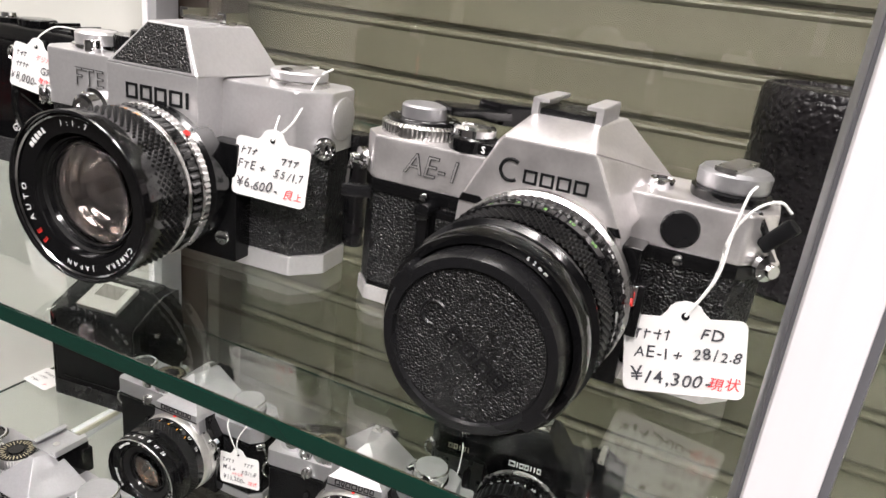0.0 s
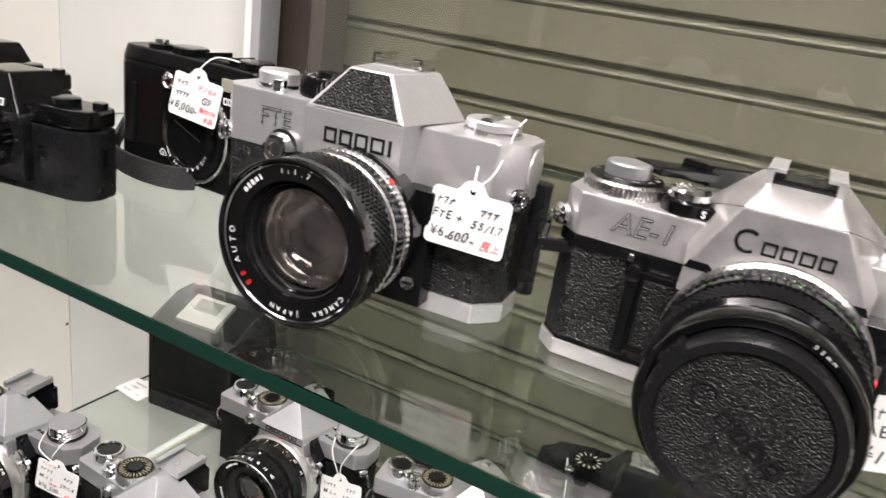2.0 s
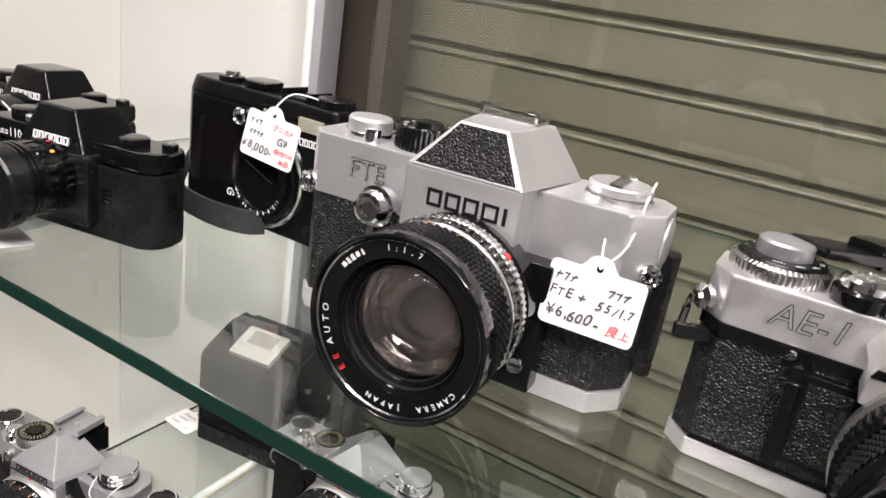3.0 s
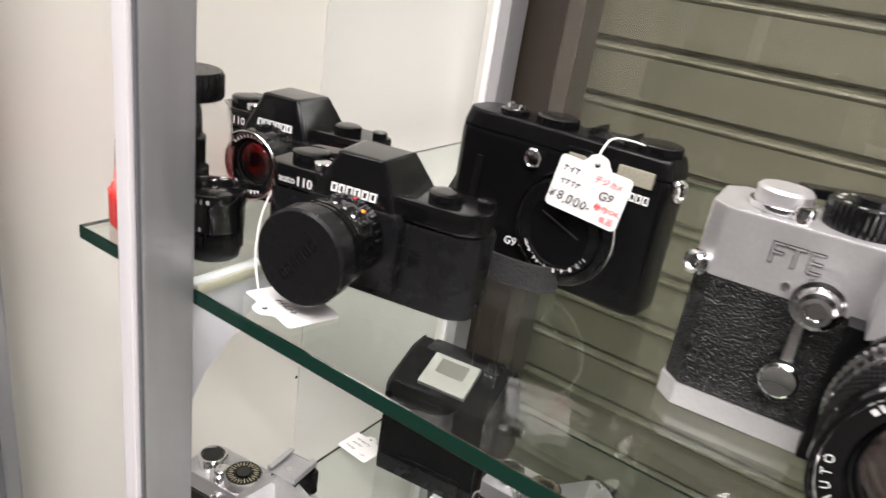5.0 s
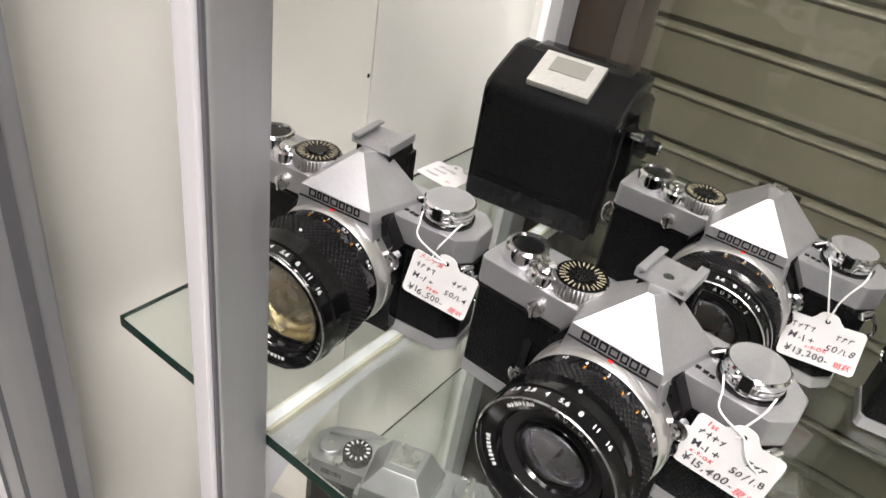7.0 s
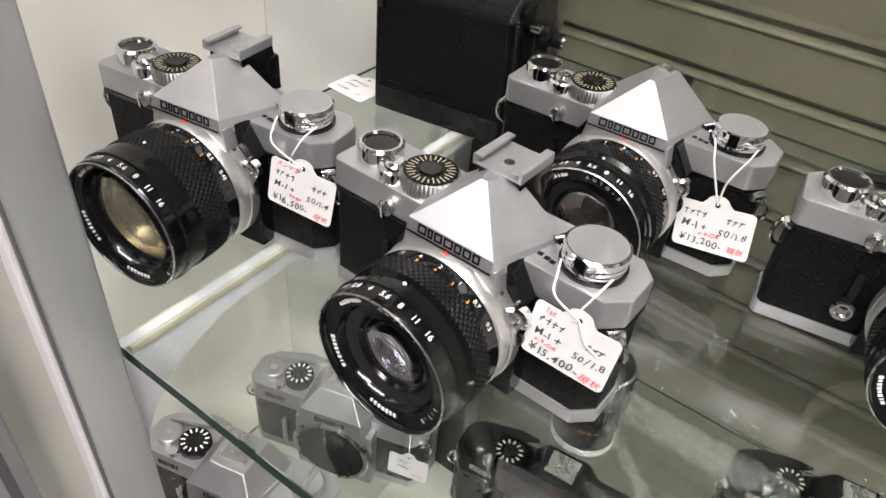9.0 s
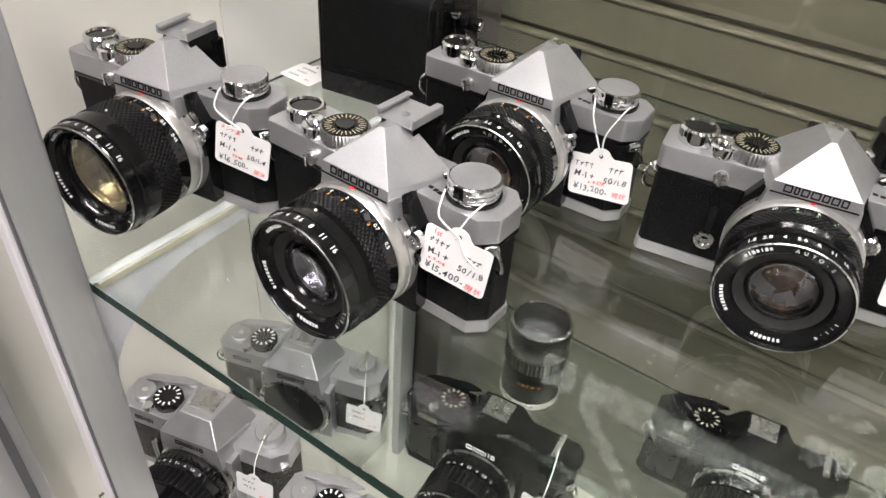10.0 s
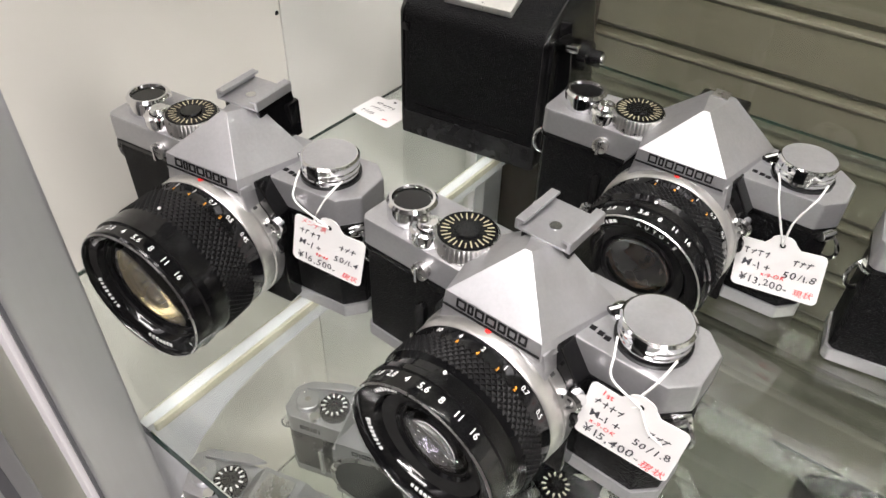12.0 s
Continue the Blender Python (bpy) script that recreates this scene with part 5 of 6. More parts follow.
        cp = part("lens_cap", spin([(0.0205, 0.0300), (0.0210, 0.0305), (0.0210, 0.0385), (0.0200, 0.0397), (0, 0.0399)], 56, centre=c), BLACK_PLASTIC, t, "black push-on lens cap")
        brand(cp, [0.0030, 0.0028, 0.0030, 0.0028, 0.0030, 0.0030], 0.0042, 0.0012, pose(c[0], -0.0399, c[2], 0, -52, 0), BLACK, "", 0.0003)
        part("index_mark", moved(box(-0.0005, 0.0005, -0.001, 0.001, 0, 0.0002), Matrix.Translation((ax, -0.0090, az)) @ pose(0, 0, 0, 0, 12, 0) @ Matrix.Translation((0, 0, 0.0188))), RED_INK, ln)
        slim = Matrix.Translation(c) @ Matrix.Diagonal((0.86, 1, 0.86, 1)) @ Matrix.Translation((-c[0], -c[1], -c[2]))
        ln.matrix_basis = slim
        cp.matrix_basis = slim
        part("distance_mark", moved(box(-0.0008, 0.0008, -0.001, 0.001, 0, 0.0002), Matrix.Translation((ax, -0.0125, az)) @ pose(0, 0, 0, 0, 35, 0) @ Matrix.Translation((0, 0, 0.0187))), ORANGE_INK, ln)
    return t


pocket_reflex(pose(-0.4230, 0.2045, A, 0, 0, 11) @ Matrix.Diagonal((1.02, 1, 1.04, 1)), "small black reflex camera with a push-on lens cap", True)
pocket_reflex(pose(-0.5120, 0.2450, A, 0, 0, 10) @ Matrix.Diagonal((1.02, 1, 1.04, 1)), "small black reflex camera standing behind its twin, lens uncovered", False)


# ---- black compact digital camera ----
def compact(m, label):
    t = thing("compact_camera", m, label, "camera")
    out = [(-0.0500, 0.001), (-0.0440, -0.0015), (-0.0300, -0.0010), (-0.024, 0.0), (0.0480, 0.0), (0.0525, 0.0025), (0.0532, 0.010), (0.0532, 0.022), (0.0490, 0.027), (-0.0490, 0.027), (-0.0532, 0.022), (-0.0532, 0.006)]
    part("body", plan(out, 0.0, 0.0585, 0.0028), BLACK_SATIN, t, "satin black metal body")
    cap = [(x * 0.96, y + 0.0018 if y < 0.012 else y - 0.002) for x, y in out]
    part("top_deck", hull([(x, y, 0.0580) for x, y in out], [(x, y, 0.0660) for x, y in cap], 0.0014), BLACK_SATIN, t)
    part("grip_inset", facade([(-0.0400, 0.0140), (-0.0365, 0.0140), (-0.0345, 0.0470), (-0.0380, 0.0470)], -0.0024, 0.001, 0.0008), RUBBER, t)
    ax, az = 0.0130, 0.0280
    c = (ax, 0, az)
    part("lens_ring", spin([(0.0248, 0.0), (0.0248, 0.0030), (0.0240, 0.0042), (0.0228, 0.0040), (0.0226, 0.003)], 64, centre=c), CHROME, t, "bright ring round the lens")
    ln = part("lens_barrel", spin([(0.0226, 0.003), (0.0222, 0.0052), (0.0205, 0.0060), (0.0190, 0.0058), (0.0186, 0.0078), (0.0150, 0.0086), (0.0146, 0.0074)], 64, centre=c), BLACK, t)
    part("lens_shutter", spin([(0.0148, 0.0066), (0.0146, 0.0074), (0, 0.0076)], 48, centre=c), BLACK_SATIN, ln)
    part("shutter_line", moved(box(-0.010, 0.010, -0.0003, 0.0003, -0.0003, 0.0003), pose(ax, -0.0077, az + 0.003, 0, 20, 0)), DEEP, ln)
    part("lens_lettering", joined([ring_letters("7.4-44.4mm", 0.0166, 0.0086, 0.0027, 243, 7, c), ring_letters("1:2.8-4.8", 0.0166, 0.0086, 0.0027, 305, 7, c)]), WHITE_INK, ln)
    part("focus_lamp", spin([(0.0042, 0), (0.0043, 0.0012), (0.0036, 0.0020), (0.0030, 0.0012), (0, 0.0022)], 24, centre=(-0.0095, -0.0005, 0.0525)), CHROME, t)
    part("viewfinder_window", facade([(0.004, 0.0545), (0.019, 0.0545), (0.0175, 0.0620), (0.0055, 0.0620)], -0.0018, 0.002, 0.0012), BLACK, t)
    part("viewfinder_glass", box(0.0075, 0.0160, -0.0022, 0.0, 0.0560, 0.0600, 0.0008), GLINT, t)
    part("flash_window", facade([(0.030, 0.0540), (0.046, 0.0540), (0.0460, 0.0605), (0.0300, 0.0605)], -0.0010, 0.001, 0.0006), GLINT, t)
    brand(t, [0.0027, 0.0023, 0.0024, 0.0024, 0.0024], 0.0034, 0.0006, pose(0.0385, -0.0001, 0.0492), WHITE_INK, "white printed block", 0.0002)
    part("model_lettering", moved(letters("G9", 0.0054, 0.0001, 0.2), pose(-0.0135, -0.0008, 0.0135)), WHITE_INK, t)
    part("ring_release", spin([(0.0036, 0), (0.0036, 0.0010), (0.0026, 0.0014), (0, 0.0008)], 24, centre=(0.0430, 0, 0.0080)), BLACK, t)
    knob(t, "release_button", -0.0285, 0.0100, 0.0655, 0.0068, 0.0030, BLACK)
    part("release_cap", spin([(0.0042, 0.003), (0.0040, 0.0052), (0, 0.0056)], 24, "z", (-0.0285, 0.0100, 0.0655)), CHROME, t)
    knob(t, "mode_dial", -0.0075, 0.0125, 0.0655, 0.0098, 0.0042, BLACK, None, 40)
    shoe = part("hot_shoe", box(0.0110, 0.0290, 0.006, 0.024, 0.0655, 0.0672, 0.0005), BLACK_PLASTIC, t)
    for sx in (0.0110, 0.0275):
        part("shoe_rail", box(sx, sx + 0.0015, 0.006, 0.024, 0.0672, 0.0698, 0.0003), BLACK, shoe)
    knob(t, "speed_dial", 0.0410, 0.0130, 0.0655, 0.0095, 0.0044, BLACK, None, 40)
    part("strap_lug", moved(tube([(0.0030 * math.cos(a), 0, 0.0040 * math.sin(a)) for a in (2 * math.pi * k / 16 for k in range(16))], 0.0010, 6, True), pose(0.0540, 0.011, 0.0540, 0, 0, 60)), CHROME, t)
    # woven wrist strap from the far side, lying on the shelf
    pts = curve_points([(-0.054, 0.012, 0.030), (-0.058, 0.004, 0.012), (-0.050, -0.006, 0.0065), (-0.030, -0.014, 0.0062), (-0.006, -0.016, 0.0062), (0.010, -0.012, 0.0062), (0.016, -0.004, 0.0062)], 5)
    bm = bmesh.new()
    prev = None
    for i, p in enumerate(pts):
        d = (pts[min(i + 1, len(pts) - 1)] - pts[max(i - 1, 0)]).normalized()
        s = Vector((-d.y, d.x, 0)).normalized()
        up = Vector((0, 0, 1))
        ring = [bm.verts.new(p + s * a + up * b) for a, b in ((-0.0009, -0.006), (0.0009, -0.006), (0.0009, 0.006), (-0.0009, 0.006))]
        if prev:
            for k in range(4):
                bm.faces.new((prev[k], prev[(k + 1) % 4], ring[(k + 1) % 4], ring[k]))
        else:
            bm.faces.new(ring[::-1])
        prev = ring
    bm.faces.new(prev)
    bmesh.ops.recalc_face_normals(bm, faces=bm.faces)
    part("wrist_strap", bm, WOVEN, t, "black woven wrist strap")
    return t


compact(pose(-0.3815, 0.2795, A, 0, 0, -1) @ Matrix.Diagonal((1, 1, 1.07, 1)), "black compact digital camera with woven wrist strap on a glass shelf")


# ---- black box camera seen from its back ----
def box_camera(m, label):
    t = thing("box_camera", m, label, "camera")
    prof = [(0.0, 0.004), (0.0, 0.076), (0.003, 0.0805), (0.010, 0.084), (0.038, 0.095), (0.058, 0.095), (0.058, 0.004)]
    bm = hull([(-0.0425, y, z) for y, z in prof], [(0.0425, y, z) for y, z in prof], 0.0028, 3)
    part("body", bm, FINE_LEATHER, t, "black leather-covered body", 40)
    part("base", box(-0.0435, 0.0435, -0.001, 0.060, 0.0, 0.016, 0.002), BLACK_PLASTIC, t)
    part("back_rim", hull([(-0.0440, y, z) for y, z in prof], [(-0.0410, y, z) for y, z in prof], 0.001), BLACK, t)
    part("back_rim", hull([(0.0410, y, z) for y, z in prof], [(0.0440, y, z) for y, z in prof], 0.001), BLACK, t)
    def slope(x, s, lift):
        y, z = 0.010 + 0.028 * s, 0.084 + 0.011 * s
        return (x, y - 0.38 * lift, z + 0.925 * lift)
    ring = [(-0.0205, -0.10), (0.0195, -0.10), (0.0195, 0.95), (-0.0205, 0.95)]
    pl = part("name_plate", hull([slope(x, s, 0.0) for x, s in ring], [slope(x, s, 0.0045) for x, s in ring], 0.0007), PLATE, t, "brushed silver plate with a small window")
    ring = [(-0.0125, 0.36), (0.0115, 0.36), (0.0115, 0.82), (-0.0125, 0.82)]
    part("plate_window", hull([slope(x, s, 0.004) for x, s in ring], [slope(x, s, 0.0049) for x, s in ring]), DUSTY_GLASS, pl)
    part("finder_hood", hull([(-0.034, 0.038, 0.094), (0.034, 0.038, 0.094), (0.034, 0.057, 0.094), (-0.034, 0.057, 0.094)], [(-0.030, 0.043, 0.098), (0.030, 0.043, 0.098), (0.030, 0.056, 0.098), (-0.030, 0.056, 0.098)], 0.002), BLACK, t)
    part("side_block", hull([(0.042, 0.016, 0.030), (0.054, 0.020, 0.030), (0.054, 0.056, 0.030), (0.042, 0.058, 0.030)], [(0.042, 0.012, 0.086), (0.049, 0.020, 0.084), (0.049, 0.054, 0.084), (0.042, 0.058, 0.086)], 0.002), BLACK, t)
    wk = part("wind_knob", moved(spin([(0.0085, 0), (0.0085, 0.005), (0.0075, 0.006), (0.0045, 0.006), (0.0045, 0.012), (0, 0.012)], 32), pose(0.052, 0.030, 0.062, 0, 0, 90)), BLACK, t)
    part("knob_hub", moved(spin([(0.0030, 0.012), (0.0026, 0.0135), (0, 0.0135)], 20), pose(0.052, 0.030, 0.062, 0, 0, 90)), CHROME, wk)
    part("side_lever", box(0.0445, 0.056, 0.012, 0.017, 0.070, 0.074, 0.0012), CHROME, t)
    part("hinge", moved(spin([(0.002, 0), (0.002, 0.07), (0, 0.07)], 16, "z"), Matrix.Translation((0.0448, 0.0035, 0.006))), BLACK, t)
    part("catch", box(-0.0420, -0.0375, -0.0016, 0.002, 0.066, 0.0705, 0.0006), BLACK, t)
    part("back_seam", box(-0.034, 0.032, -0.0006, 0.001, 0.0205, 0.0212), BLACK, t)
    return t


box_camera(pose(-0.4870, 0.3920, B, 0, 0, 8), "black leather-covered box camera with a silver plate on top")

# ---- small things at the end of the upper shelf ----
t = thing("lens_jar", pose(-0.5275, 0.1925, A), "clear plastic dome jar with a red base holding a black lens", "jar")
part("base", spin([(0, 0), (0.0280, 0), (0.0288, 0.001), (0.0288, 0.0150), (0.0278, 0.0160), (0, 0.0160)], 64, "z", teeth=24, depth=0.0006, rows=(2, 3)), RED_PLASTIC, t, "ribbed red plastic base")
dm = part("dome", spin([(0.0270, 0.0158), (0.0262, 0.018), (0.0248, 0.050), (0.0232, 0.0570), (0.0200, 0.0598), (0, 0.0604), (0, 0.0597), (0.0196, 0.0590), (0.0224, 0.0564), (0.0238, 0.050), (0.0252, 0.018)], 56, "z"), CLEAR, t, "clear plastic dome")
dm.visible_shadow = False
t = thing("small_lens", pose(-0.5275, 0.1925, A + 0.0162) @ Matrix.Scale(0.92, 4), "stepped black lens standing inside the jar", "lens")
part("lower_barrel", spin([(0, 0), (0.0150, 0), (0.0155, 0.001), (0.0155, 0.012), (0.0140, 0.013), (0, 0.013)], 40, "z", teeth=28, depth=0.0007, rows=(2, 3)), BLACK, t)
part("middle_barrel", spin([(0.0135, 0.013), (0.0138, 0.014), (0.0138, 0.028), (0.0125, 0.029), (0, 0.029)], 40, "z"), BLACK, t)
part("upper_barrel", spin([(0.0118, 0.029), (0.0120, 0.030), (0.0118, 0.0400), (0.0098, 0.0450), (0, 0.0450)], 40, "z", teeth=24, depth=0.0006, rows=(1, 2)), BLACK_SATIN, t)
t = thing("round_cap", pose(-0.5235, 0.1940, A + 0.0604), "black lens cap lying on the clear jar", "lens cap")
part("cap", spin([(0, 0), (0.0165, 0), (0.0172, 0.001), (0.0172, 0.0100), (0.0160, 0.0120), (0, 0.0122)], 48, "z", teeth=36, depth=0.0005, rows=(2, 3)), BLACK_PLASTIC, t)
t = thing("small_lens", pose(-0.4880, 0.1830, A), "short black lens standing on its mount", "lens")
part("mount", spin([(0, 0), (0.0112, 0), (0.0115, 0.0010), (0.0115, 0.0040), (0, 0.0040)], 40, "z"), BLACK, t)
part("focus_ring", spin([(0.0118, 0.0040), (0.0128, 0.0045), (0.0128, 0.0120), (0.0118, 0.0125)], 40, "z", teeth=26, depth=0.0010, rows=(1, 2)), BLACK, t)
part("barrel", spin([(0.0118, 0.0125), (0.0132, 0.0135), (0.0132, 0.0240), (0.0138, 0.0250), (0.0138, 0.0300), (0.0130, 0.0305), (0.0116, 0.0290), (0.0110, 0.0260), (0, 0.0255)], 48, "z"), BLACK, t)
part("front_glass", spin([(0.0108, 0.0262), (0.0070, 0.0278), (0, 0.0283)], 36, "z"), BLACK, t)
part("lettering", joined([moved(letters(ch, 0.0028, 0.00003), Matrix.Translation((0, 0, 0.0276)) @ pose(0, 0, 0, 0, 0, a) @ Matrix.Translation((0, -0.01385, 0))) for ch, a in zip("-110", (8, 20, 30, 41))]), WHITE_INK, t)
part("lettering", joined([moved(letters(ch, 0.0024, 0.00003), Matrix.Translation((0, 0, 0.0152)) @ pose(0, 0, 0, 0, 0, a) @ Matrix.Translation((0, -0.01325, 0))) for ch, a in zip("1.5", (14, 20, 27))]), WHITE_INK, t)

# ---- leather lens case ----
t = thing("lens_case", pose(0.0145, 0.3920, A), "black crinkled leather cylinder case standing on the shelf", "case")
bm = spin([(0, 0), (0.0345, 0), (0.0362, 0.002), (0.0362, 0.070), (0.0368, 0.071), (0.0368, 0.090), (0.0350, 0.0935), (0.0325, 0.0940), (0.0315, 0.0925), (0, 0.0920)], 64, "z")
part("case_body", bm, CASE, t)
part("seam", box(-0.0016, 0.0016, -0.0380, -0.0355, 0.002, 0.088, 0.0006), CASE, t)


# ---- plainer film cameras on the lower shelves ----
def plain_camera(m, label, skin, deck, element=BROWN_ELEMENT, with_lens=True, flat_top=False, marks=True):
    t = thing("film_camera", m, label, "camera", "film cameras on the shelves")
    out = [(-0.0640, 0), (0.0620, 0), (0.0715, 0.009), (0.0715, 0.026), (0.064, 0.034), (-0.064, 0.034), (-0.0715, 0.026), (-0.0715, 0.007)]
    part("bottom_plate", plan(out, 0.0, 0.0080, 0.0008), deck, t)
    part("body", plan([(x * 0.99, y) for x, y in out], 0.0080, 0.0500, 0.0006), LEATHER, t, "black leatherette body")
    part("top_plate", plan(out, 0.0500, 0.0680, 0.0014), deck, t)
    ax, az = 0.004, 0.0350
    c = (ax, 0, az)
    part("mirror_box", facade([(ax - 0.030, 0.004), (ax + 0.031, 0.004), (ax + 0.031, 0.060), (ax - 0.030, 0.060)], -0.010, 0.002, 0.001), deck, t)
    low = [(ax - 0.0260, -0.0140, 0.0640), (ax + 0.0260, -0.0140, 0.0640), (ax + 0.0300, 0.030, 0.0665), (ax - 0.0300, 0.030, 0.0665)]
    mid = [(ax - 0.0240, -0.0140, 0.0760), (ax + 0.0240, -0.0140, 0.0760)]
    top = [(ax - 0.0130, -0.002, 0.0900), (ax + 0.0130, -0.002, 0.0900), (ax + 0.0150, 0.026, 0.0890), (ax - 0.0150, 0.026, 0.0890)]
    part("prism_front", hull([(x, y, z - 0.010) for x, y, z in low], [mid[0], mid[1], (ax + 0.029, 0.02, 0.070), (ax - 0.029, 0.02, 0.070)], 0.0008), deck, t, "", 25)
    part("prism_housing", hull([(mid[0][0], mid[0][1], 0.0755), (mid[1][0], mid[1][1], 0.0755), (ax + 0.029, 0.030, 0.0665), (ax - 0.029, 0.030, 0.0665)], top, 0.0009), deck, t, "", 25)
    if marks:
        brand(t, [0.0046, 0.0014, 0.0030, 0.0030, 0.0014, 0.0020, 0.0028], 0.0040, 0.0008, pose(ax, -0.0142, 0.0700), WHITE_INK if deck is BLACK else DARK_INK, "raised block")
        brand(t, [0.0030, 0.0030, 0.0018, 0.0026, 0.0018], 0.0040, 0.0010, pose(-0.0480, -0.0001, 0.0590), GLINT if deck is BLACK else DARK_INK, "raised block")
    knob(t, "advance_boss", -0.0560, 0.0150, 0.0680, 0.0090, 0.0050, deck, CHROME if deck is not BLACK else BLACK)
    dial = part("speed_dial", spin([(0.0108, 0), (0.0110, 0.001), (0.0110, 0.0070), (0.0104, 0.0076), (0, 0.0077)], 40, "z", (-0.0345, 0.0150, 0.0680), 36, 0.0005, (1, 2)), BLACK, t)
    part("dial_scale", joined([moved(box(-0.0006, 0.0006, 0.0065, 0.0095, 0.0077, 0.0079), Matrix.Translation((-0.0345, 0.0150, 0.0680)) @ pose(0, 0, 0, 0, 0, 27.7 * k)) for k in range(13)]), WHITE_INK if deck is not BLACK else GLINT, dial)
    knob(t, "release_button", -0.0450, 0.0040, 0.0680, 0.0040, 0.0040, CHROME)
    part("advance_lever", plan([(-0.062, 0.024), (-0.050, 0.0265), (-0.030, 0.031), (-0.020, 0.037), (-0.034, 0.038), (-0.060, 0.031)], 0.0700, 0.0735, 0.0008), deck, t)
    rk = knob(t, "rewind_knob", 0.0525, 0.0165, 0.0680, 0.0110, 0.0090, deck if deck is not BLACK else BLACK, None, 36)
    part("rewind_crank", box(0.0505, 0.0548, 0.0055, 0.0275, 0.0771, 0.0783, 0.0003), DULL_STEEL, rk)
    part("shoe_plate", box(ax - 0.0100, ax + 0.0100, 0.004, 0.022, 0.0898, 0.0912, 0.0004), DULL_STEEL, t)
    split_ring(t, -0.0710, 0.008, 0.0480, 0.0055, 30)
    split_ring(t, 0.0710, 0.008, 0.0480, 0.0055, -30)
    part("timer_lever", facade([(-0.0405, 0.0150), (-0.0365, 0.0150), (-0.0360, 0.0420), (-0.0385, 0.0440), (-0.0410, 0.0420)], -0.006, 0.001, 0.0009), BLACK if deck is BLACK else CHROME, t)
    part("mount_ring", spin([(0.0300, 0.009), (0.0308, 0.0100), (0.0308, 0.0140), (0.0295, 0.0150), (0.0270, 0.0150), (0.0265, 0.012)], 64, centre=c), DULL_STEEL, t)
    if with_lens:
        stages = [("lens_barrel", BLACK, [(0.0285, 0.014), (0.0295, 0.0155), (0.0295, 0.0440), (0.0310, 0.0455), (0.0310, 0.0545), (0.0300, 0.0550)], 0, 0, ()),
                  ("aperture_ring", BLACK, [(0.0295, 0.0175), (0.0304, 0.0180), (0.0304, 0.0225), (0.0295, 0.0230)], 40, 0.0008, (1, 2)),
                  ("grip_ring", RUBBER, [(0.0298, 0.0300), (0.0310, 0.0306), (0.0310, 0.0420), (0.0298, 0.0426)], 44, 0.0010, (1, 2))]
        ln = lens(t, c, stages, 0.0300, 0.0552, 0.0070, element, "black lens barrel", [([0.0014] * 9, 110, 10, 0.0028, WHITE_INK), ([0.0014] * 9, 250, 10, 0.0028, WHITE_INK)])
        part("aperture_scale", band_letters(["16", "11", "8", "5.6", "4", "2.8", "2"], 0.0297, 0.0262, 0.0028, 130, 12, c), WHITE_INK, ln)
    else:
        part("mirror_chamber", spin([(0.0268, 0.0145), (0.0255, 0.004), (0.0, -0.001)], 48, centre=c), DEEP, t)
    return t


plain_camera(pose(-0.5080, 0.2150, C, 0, 0, 15), "silver and black film camera with an angular prism", LEATHER, SATIN)
plain_camera(pose(-0.4950, 0.3030, C, 0, 0, 18), "silver and black film camera body without a lens", LEATHER, SATIN, with_lens=False)
plain_camera(pose(-0.3360, 0.3390, C, 0, 0, 6), "black film camera with white lettering blocks on the lower shelf", LEATHER, BLACK)
plain_camera(pose(-0.1710, 0.4450, C, 0, 0, 6), "black film camera with white lettering blocks on the lower shelf", LEATHER, BLACK)
plain_camera(pose(-0.3520, 0.2180, C, 0, 0, 8), "silver and black film camera near the lower shelf's edge", LEATHER, SATIN)
plain_camera(pose(-0.1950, 0.2900, C, 0, 0, 6), "black film camera near the lower shelf's edge", LEATHER, BLACK)
plain_camera(pose(-0.1150, 0.4450, B, 0, 0, 6), "black film camera with a dark lens on the middle shelf", LEATHER, BLACK)

t = thing("telephoto_lens", pose(-0.3560, 0.4600, C), "black telephoto lens standing upright on its mount", "lens")
part("barrel", spin([(0, 0), (0.0250, 0), (0.0270, 0.002), (0.0270, 0.040), (0.0258, 0.042), (0.0258, 0.060), (0.0272, 0.062), (0.0272, 0.084), (0.0262, 0.0855), (0.0238, 0.0845), (0.0225, 0.070), (0, 0.068)], 64, "z"), BLACK, t)
part("mount_ring", spin([(0.0255, 0.0), (0.0276, 0.001), (0.0276, 0.007), (0.0266, 0.008)], 56, "z", closed=False), DULL_STEEL, t)
part("grip_ring", spin([(0.0268, 0.044), (0.0280, 0.0446), (0.0280, 0.0575), (0.0268, 0.058)], 56, "z", teeth=48, depth=0.001, rows=(1, 2)), RUBBER, t)
part("front_rim", spin([(0.0262, 0.0846), (0.0268, 0.0860), (0.0246, 0.0864), (0.0240, 0.0850)], 56, "z", closed=False), CHROME, t)
part("front_element", spin([(0.0215, 0.0710), (0.0160, 0.0740), (0.008, 0.0755), (0, 0.0760)], 48, "z"), VIOLET, t)
part("lens_mark", joined([moved(letters(ch, 0.0036, 0.00003), Matrix.Translation((0, 0, 0.030)) @ pose(0, 0, 0, 0, 0, a) @ Matrix.Translation((0, -0.0272, 0))) for ch, a in zip("135mm", (2, 10, 18, 28, 40))]), ORANGE_INK, t)

# ---- price tags ----
S = "b"


